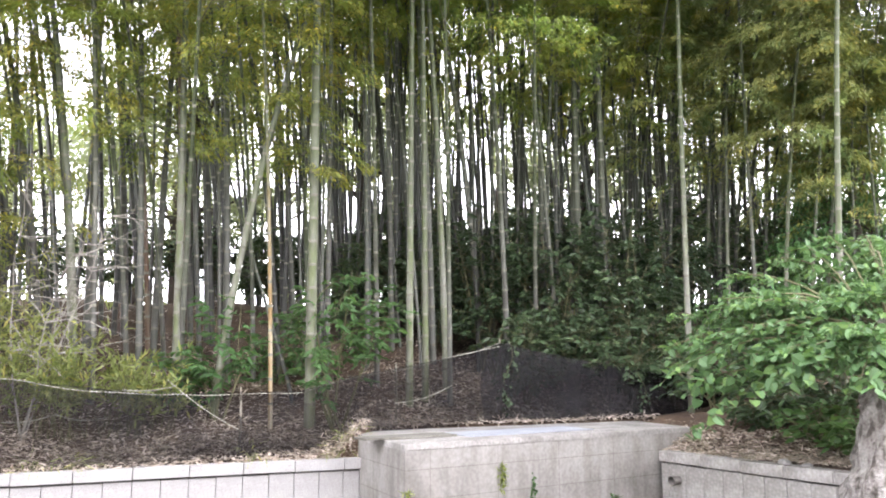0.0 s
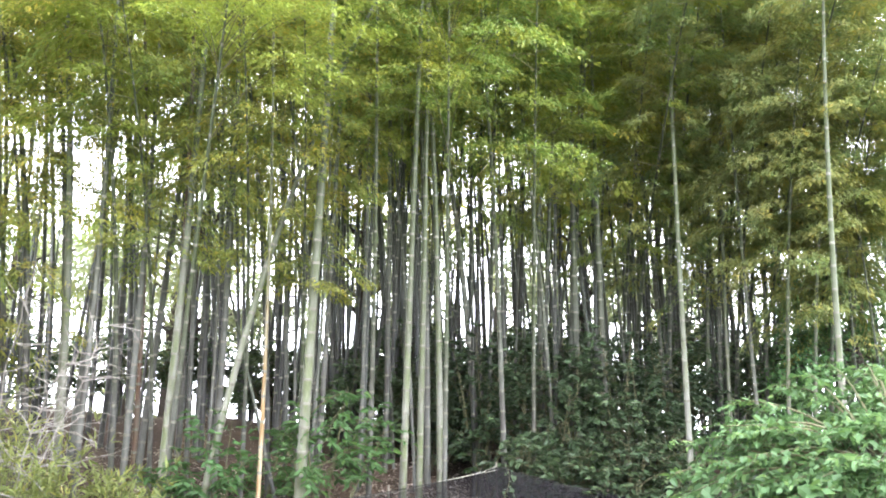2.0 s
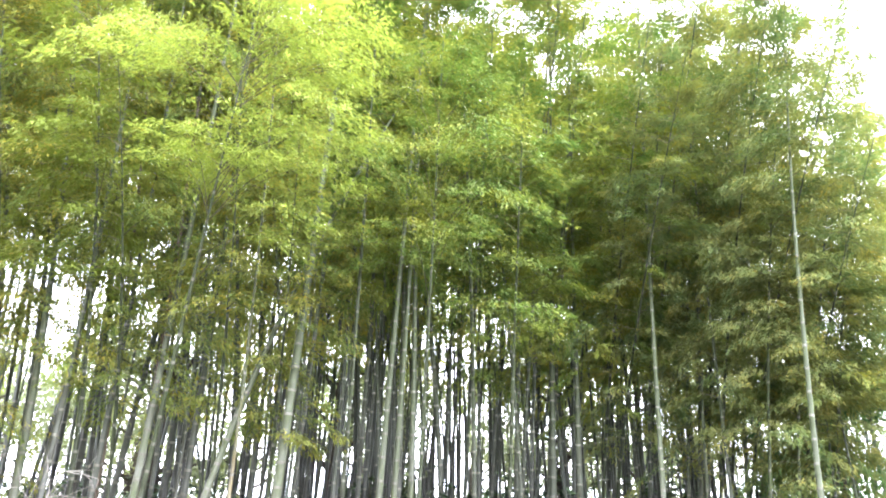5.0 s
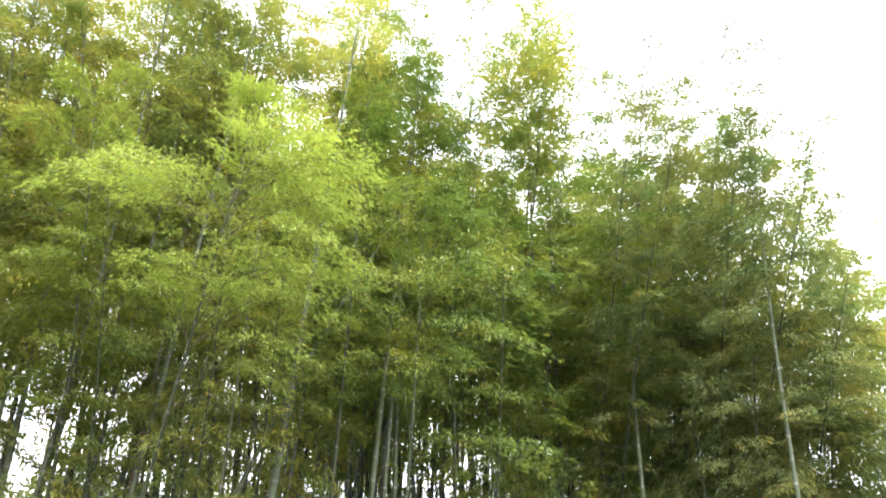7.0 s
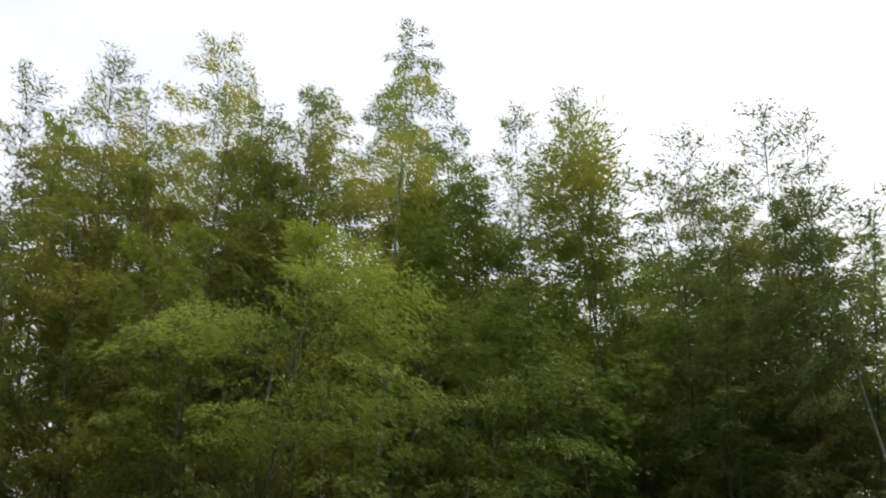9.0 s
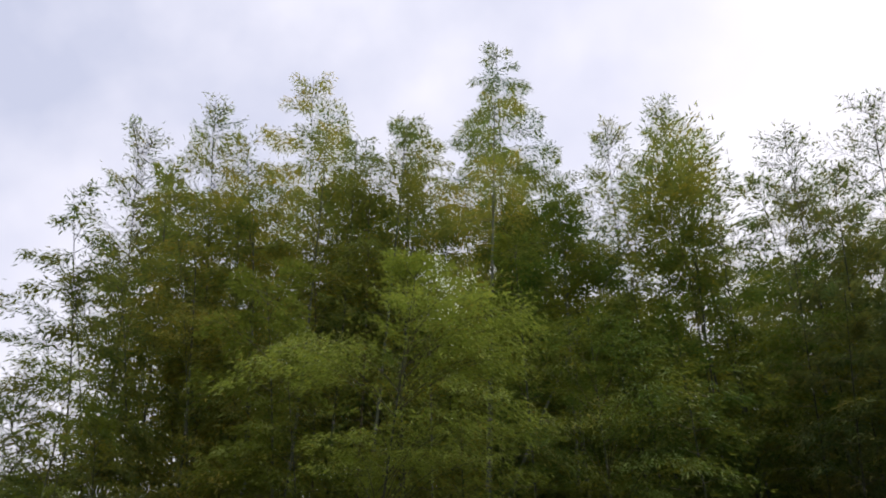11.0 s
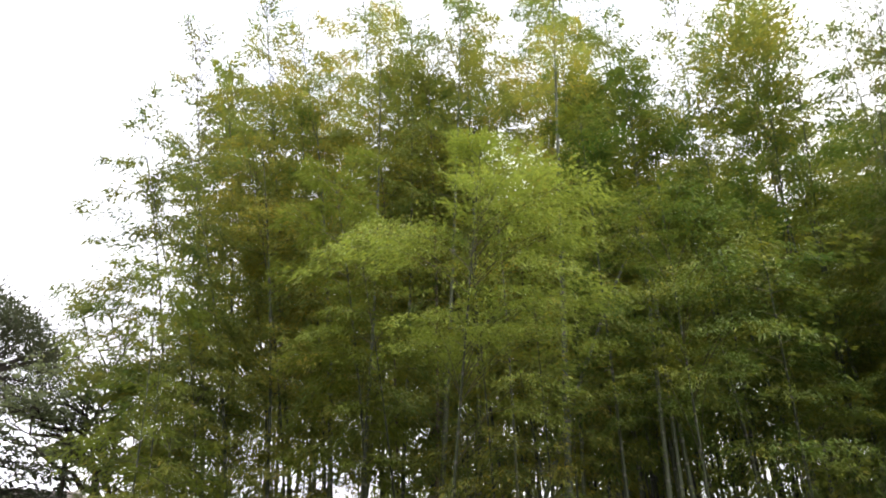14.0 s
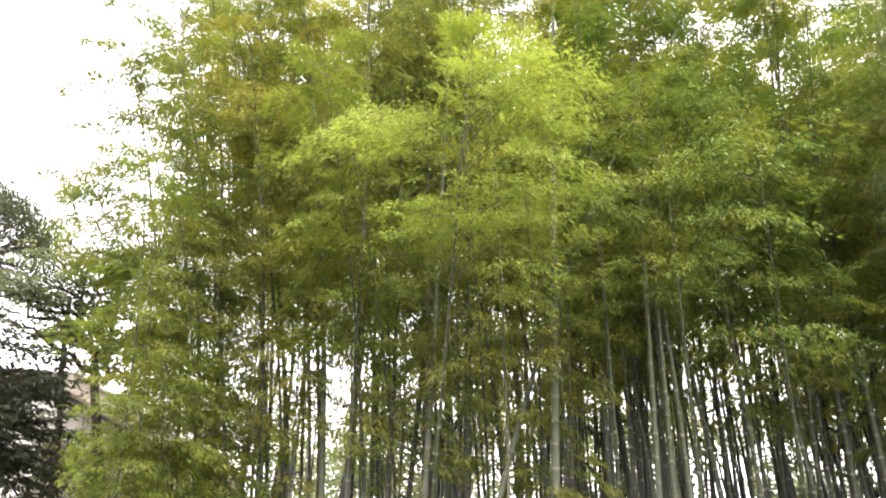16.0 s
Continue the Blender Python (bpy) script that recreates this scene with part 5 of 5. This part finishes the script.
ll = 0.105 * lr.uniform(0.5, 1.4, n_l)
n_c = 700   # a drift of them beside the concrete block
cx = lr.uniform(-1.45, -0.80, n_c)
cf = np.interp(cx, [-30, -1.0, -0.9, 3.38], [-1.9, 9.48, 10.05, 12.0]) + 0.12
cy = cf + np.where(lr.random(n_c) < 0.4, -0.03, lr.uniform(0.0, 0.45, n_c))
cz = np.where(cy < cf, lr.uniform(0.56, 0.88, n_c), bank_z(cx, cy) + 0.03 * lr.random(n_c) + 0.01)
lx, ly, lz = np.concatenate([lx, cx]), np.concatenate([ly, cy]), np.concatenate([lz, cz])
la, ll = np.concatenate([la, lr.normal(size=(n_c, 3)) * (1, 1, 0.3)]), np.concatenate([ll, 0.085 * lr.uniform(0.5, 1.4, n_c)])
litter = quads_object("fallen_leaves", lances(lr, np.stack([lx, ly, lz], -1), la, ll, ll * 0.2), M_litter, per=3)
tagged(litter, "dry brown and straw-coloured bamboo leaves on the bank", "leaf litter", kind="stuff")
n_s = 5500
sx = lr.uniform(2.85, 4.9, n_s)
sy = np.interp(sx, [2.72, 5.3], [10.15, 5.33]) + 0.25 + np.abs(lr.normal(size=n_s)) * 0.9
sf = np.interp(sx, [2.72, 5.3], [10.15, 5.33])
sz = 0.565 + 0.12 * (sy - sf) + 0.03 * np.sin(sx * 5 + sy * 4) + 0.015 + 0.02 * lr.random(n_s)
sl = 0.075 * lr.uniform(0.5, 1.4, n_s)
side = quads_object("fallen_leaves", blades(lr, np.stack([sx, sy, sz], -1), lr.normal(size=(n_s, 3)) * (1, 1, 0.25), sl, sl * 0.2), M_litter)
tagged(side, "dry brown leaves on the bed behind the side wall", "leaf litter", kind="stuff")


# ---------------------------------------------------------------- house beyond the trees
def house():
    h = thing("house", -20.0, 17.0, 0.0, "pale house with deep beige eaves behind the trees", "house")
    def piece(name, mat, at, size, parent, lab="", tilt=0):
        bm = bmesh.new()
        box(bm, 0, 0, 0, *size, 0.02)
        p = part(name, bm, mat, parent, lab)
        p.matrix_basis = pose(*at, 0, tilt, 0)
        return p

    wall = piece("wall", M_plaster, (-0.7, 0, 4.3), (8.0, 9.0, 8.6), h, "cream plaster wall")
    piece("roof", M_roof, (-0.4, 0, 9.25), (9.0, 10.4, 0.22), h, "brown-grey tiled roof", 5)
    piece("lower_roof", M_roof, (4.2, 0, 7.15), (1.9, 9.8, 0.14), h, "brown-grey lower roof", 12)
    upper = piece("eave", M_eave, (4.0, 0, 8.72), (0.22, 10.4, 0.55), h, "beige fascia under the upper roof")
    lower = piece("eave", M_eave, (5.0, 0, 6.75), (0.18, 9.8, 0.45), h, "beige fascia under the lower roof")
    piece("gutter", M_plaster, (0.18, 0, 0.26), (0.12, 10.4, 0.11), upper, "pale gutter")
    piece("gutter", M_plaster, (0.15, 0, 0.23), (0.11, 9.8, 0.10), lower, "pale gutter")
    piece("downpipe", M_plaster, (5.05, 1.2, 3.65), (0.09, 0.09, 1.6), wall)
    piece("downpipe", M_plaster, (5.85, 0.6, -0.9), (0.09, 0.09, 6.8), wall)
    h.matrix_basis = pose(-20.0, 20.6, 0.0, 0, 0, 3)


house()


# ---------------------------------------------------------------- small things round the concrete block
def on_face(u, z, out=0.0):
    """A point on the block's front face, u metres from its near corner."""
    d = Vector((3.665, 2.36, 0)).normalized()
    p = Vector((-0.395, 8.17, 0)) + d * u + Vector((d.y, -d.x, 0)) * out
    return (p.x, p.y, z)


def weed(u, z, size, blades_n, mat, label, seed, name="weed", wide=0.12, tall=1.0):
    rng = np.random.default_rng(seed)
    plant = thing(name, *on_face(u, z, 0.01), label, "weed")
    n = blades_n
    d = np.stack([rng.normal(size=n) * 0.5 + 0.25, rng.normal(size=n) * 0.35 - 0.5, rng.uniform(-0.9, 0.7, n)], -1)
    at = rng.normal(size=(n, 3)) * np.array([0.022, 0.008, 0.05 * tall]) * size / 0.2 + np.array([0, -0.012, 0])
    L = size * rng.uniform(0.4, 1.0, n)
    quads_object("foliage", blades(rng, at, d, L, L * wide + 0.006), mat, plant)


weed(1.22, 0.46, 0.10, 90, M_leaf_fresh, "bright green fern growing from a crack", 620, tall=3.2)
weed(1.66, 0.32, 0.085, 34, M_leaf_mid, "thin dark weed against the concrete", 621, wide=0.25, tall=3.4)
weed(0.02, 0.36, 0.12, 40, M_leaf_sasa, "small green weed at the corner of the block", 622)
weed(2.9, 0.05, 0.14, 40, M_leaf_mid, "small weed at the foot of the block", 623)

bm = bmesh.new()
box(bm, 0, 0, 0, 1.15, 0.34, 0.025, 0.004)
board = part("board", bm, M_board, None)
board.matrix_basis = pose(-0.42, 9.05, 0.874, 0, 0, 30)
tagged(board, "dark weathered board lying on the concrete block", "board")
bm = bmesh.new()
box(bm, 0, 0, 0, 1.9, 0.62, 0.012, 0.004)
sheet = part("cover_sheet", bm, M_sheet, None)
sheet.matrix_basis = pose(0.95, 9.85, 0.868, 0, 0, 32)
tagged(sheet, "flat grey-blue sheet lying on the concrete block", "sheet")

pipe = thing("drain_pipe", 2.83, 9.82, 0.27, "short clay drain pipe sticking out of the side wall", "pipe")
v, f = tube([[0.10, 0.05, 0], [0, 0, 0], [-0.045, -0.023, -0.003]], [0.05, 0.05, 0.052], 14)
mesh_object("pipe_body", v, f, [M_pipe], pipe, smooth=True)
v, f = tube([[-0.037, -0.019, -0.003], [-0.048, -0.0245, -0.003]], [0.058, 0.058], 14)
mesh_object("rim", v, f, [M_pipe], pipe, smooth=True)

STONE_A, STONE_B = (3.70, 8.66), (3.83, 8.42)
PEBBLES = [(2.62, 9.75, 0.05), (2.70, 9.60, 0.04), (2.52, 9.66, 0.035), (2.78, 9.70, 0.03), (2.45, 9.55, 0.04)]
for k, (x, y, r) in enumerate(PEBBLES + [(STONE_A[0], STONE_A[1], 0.075), (STONE_B[0], STONE_B[1], 0.06), (STONE_B[0] - 0.1, STONE_B[1] + 0.02, 0.045)]):
    bm = bmesh.new()
    bmesh.ops.create_icosphere(bm, subdivisions=2, radius=r)
    for vtx in bm.verts:
        vtx.co *= 1 + 0.18 * noise.noise(vtx.co * 14 + Vector((k, 0, 0)))
        vtx.co.z *= 0.65
    st = part("stone", bm, M_slab, None)
    st.matrix_basis = pose(x, y, (0.0 if k < 5 else side_z(x, y) + 0.02) + r * 0.5, 0, 0, k * 40)
    tagged(st, "small pale grey stone on the ground", "stone", "loose stones")
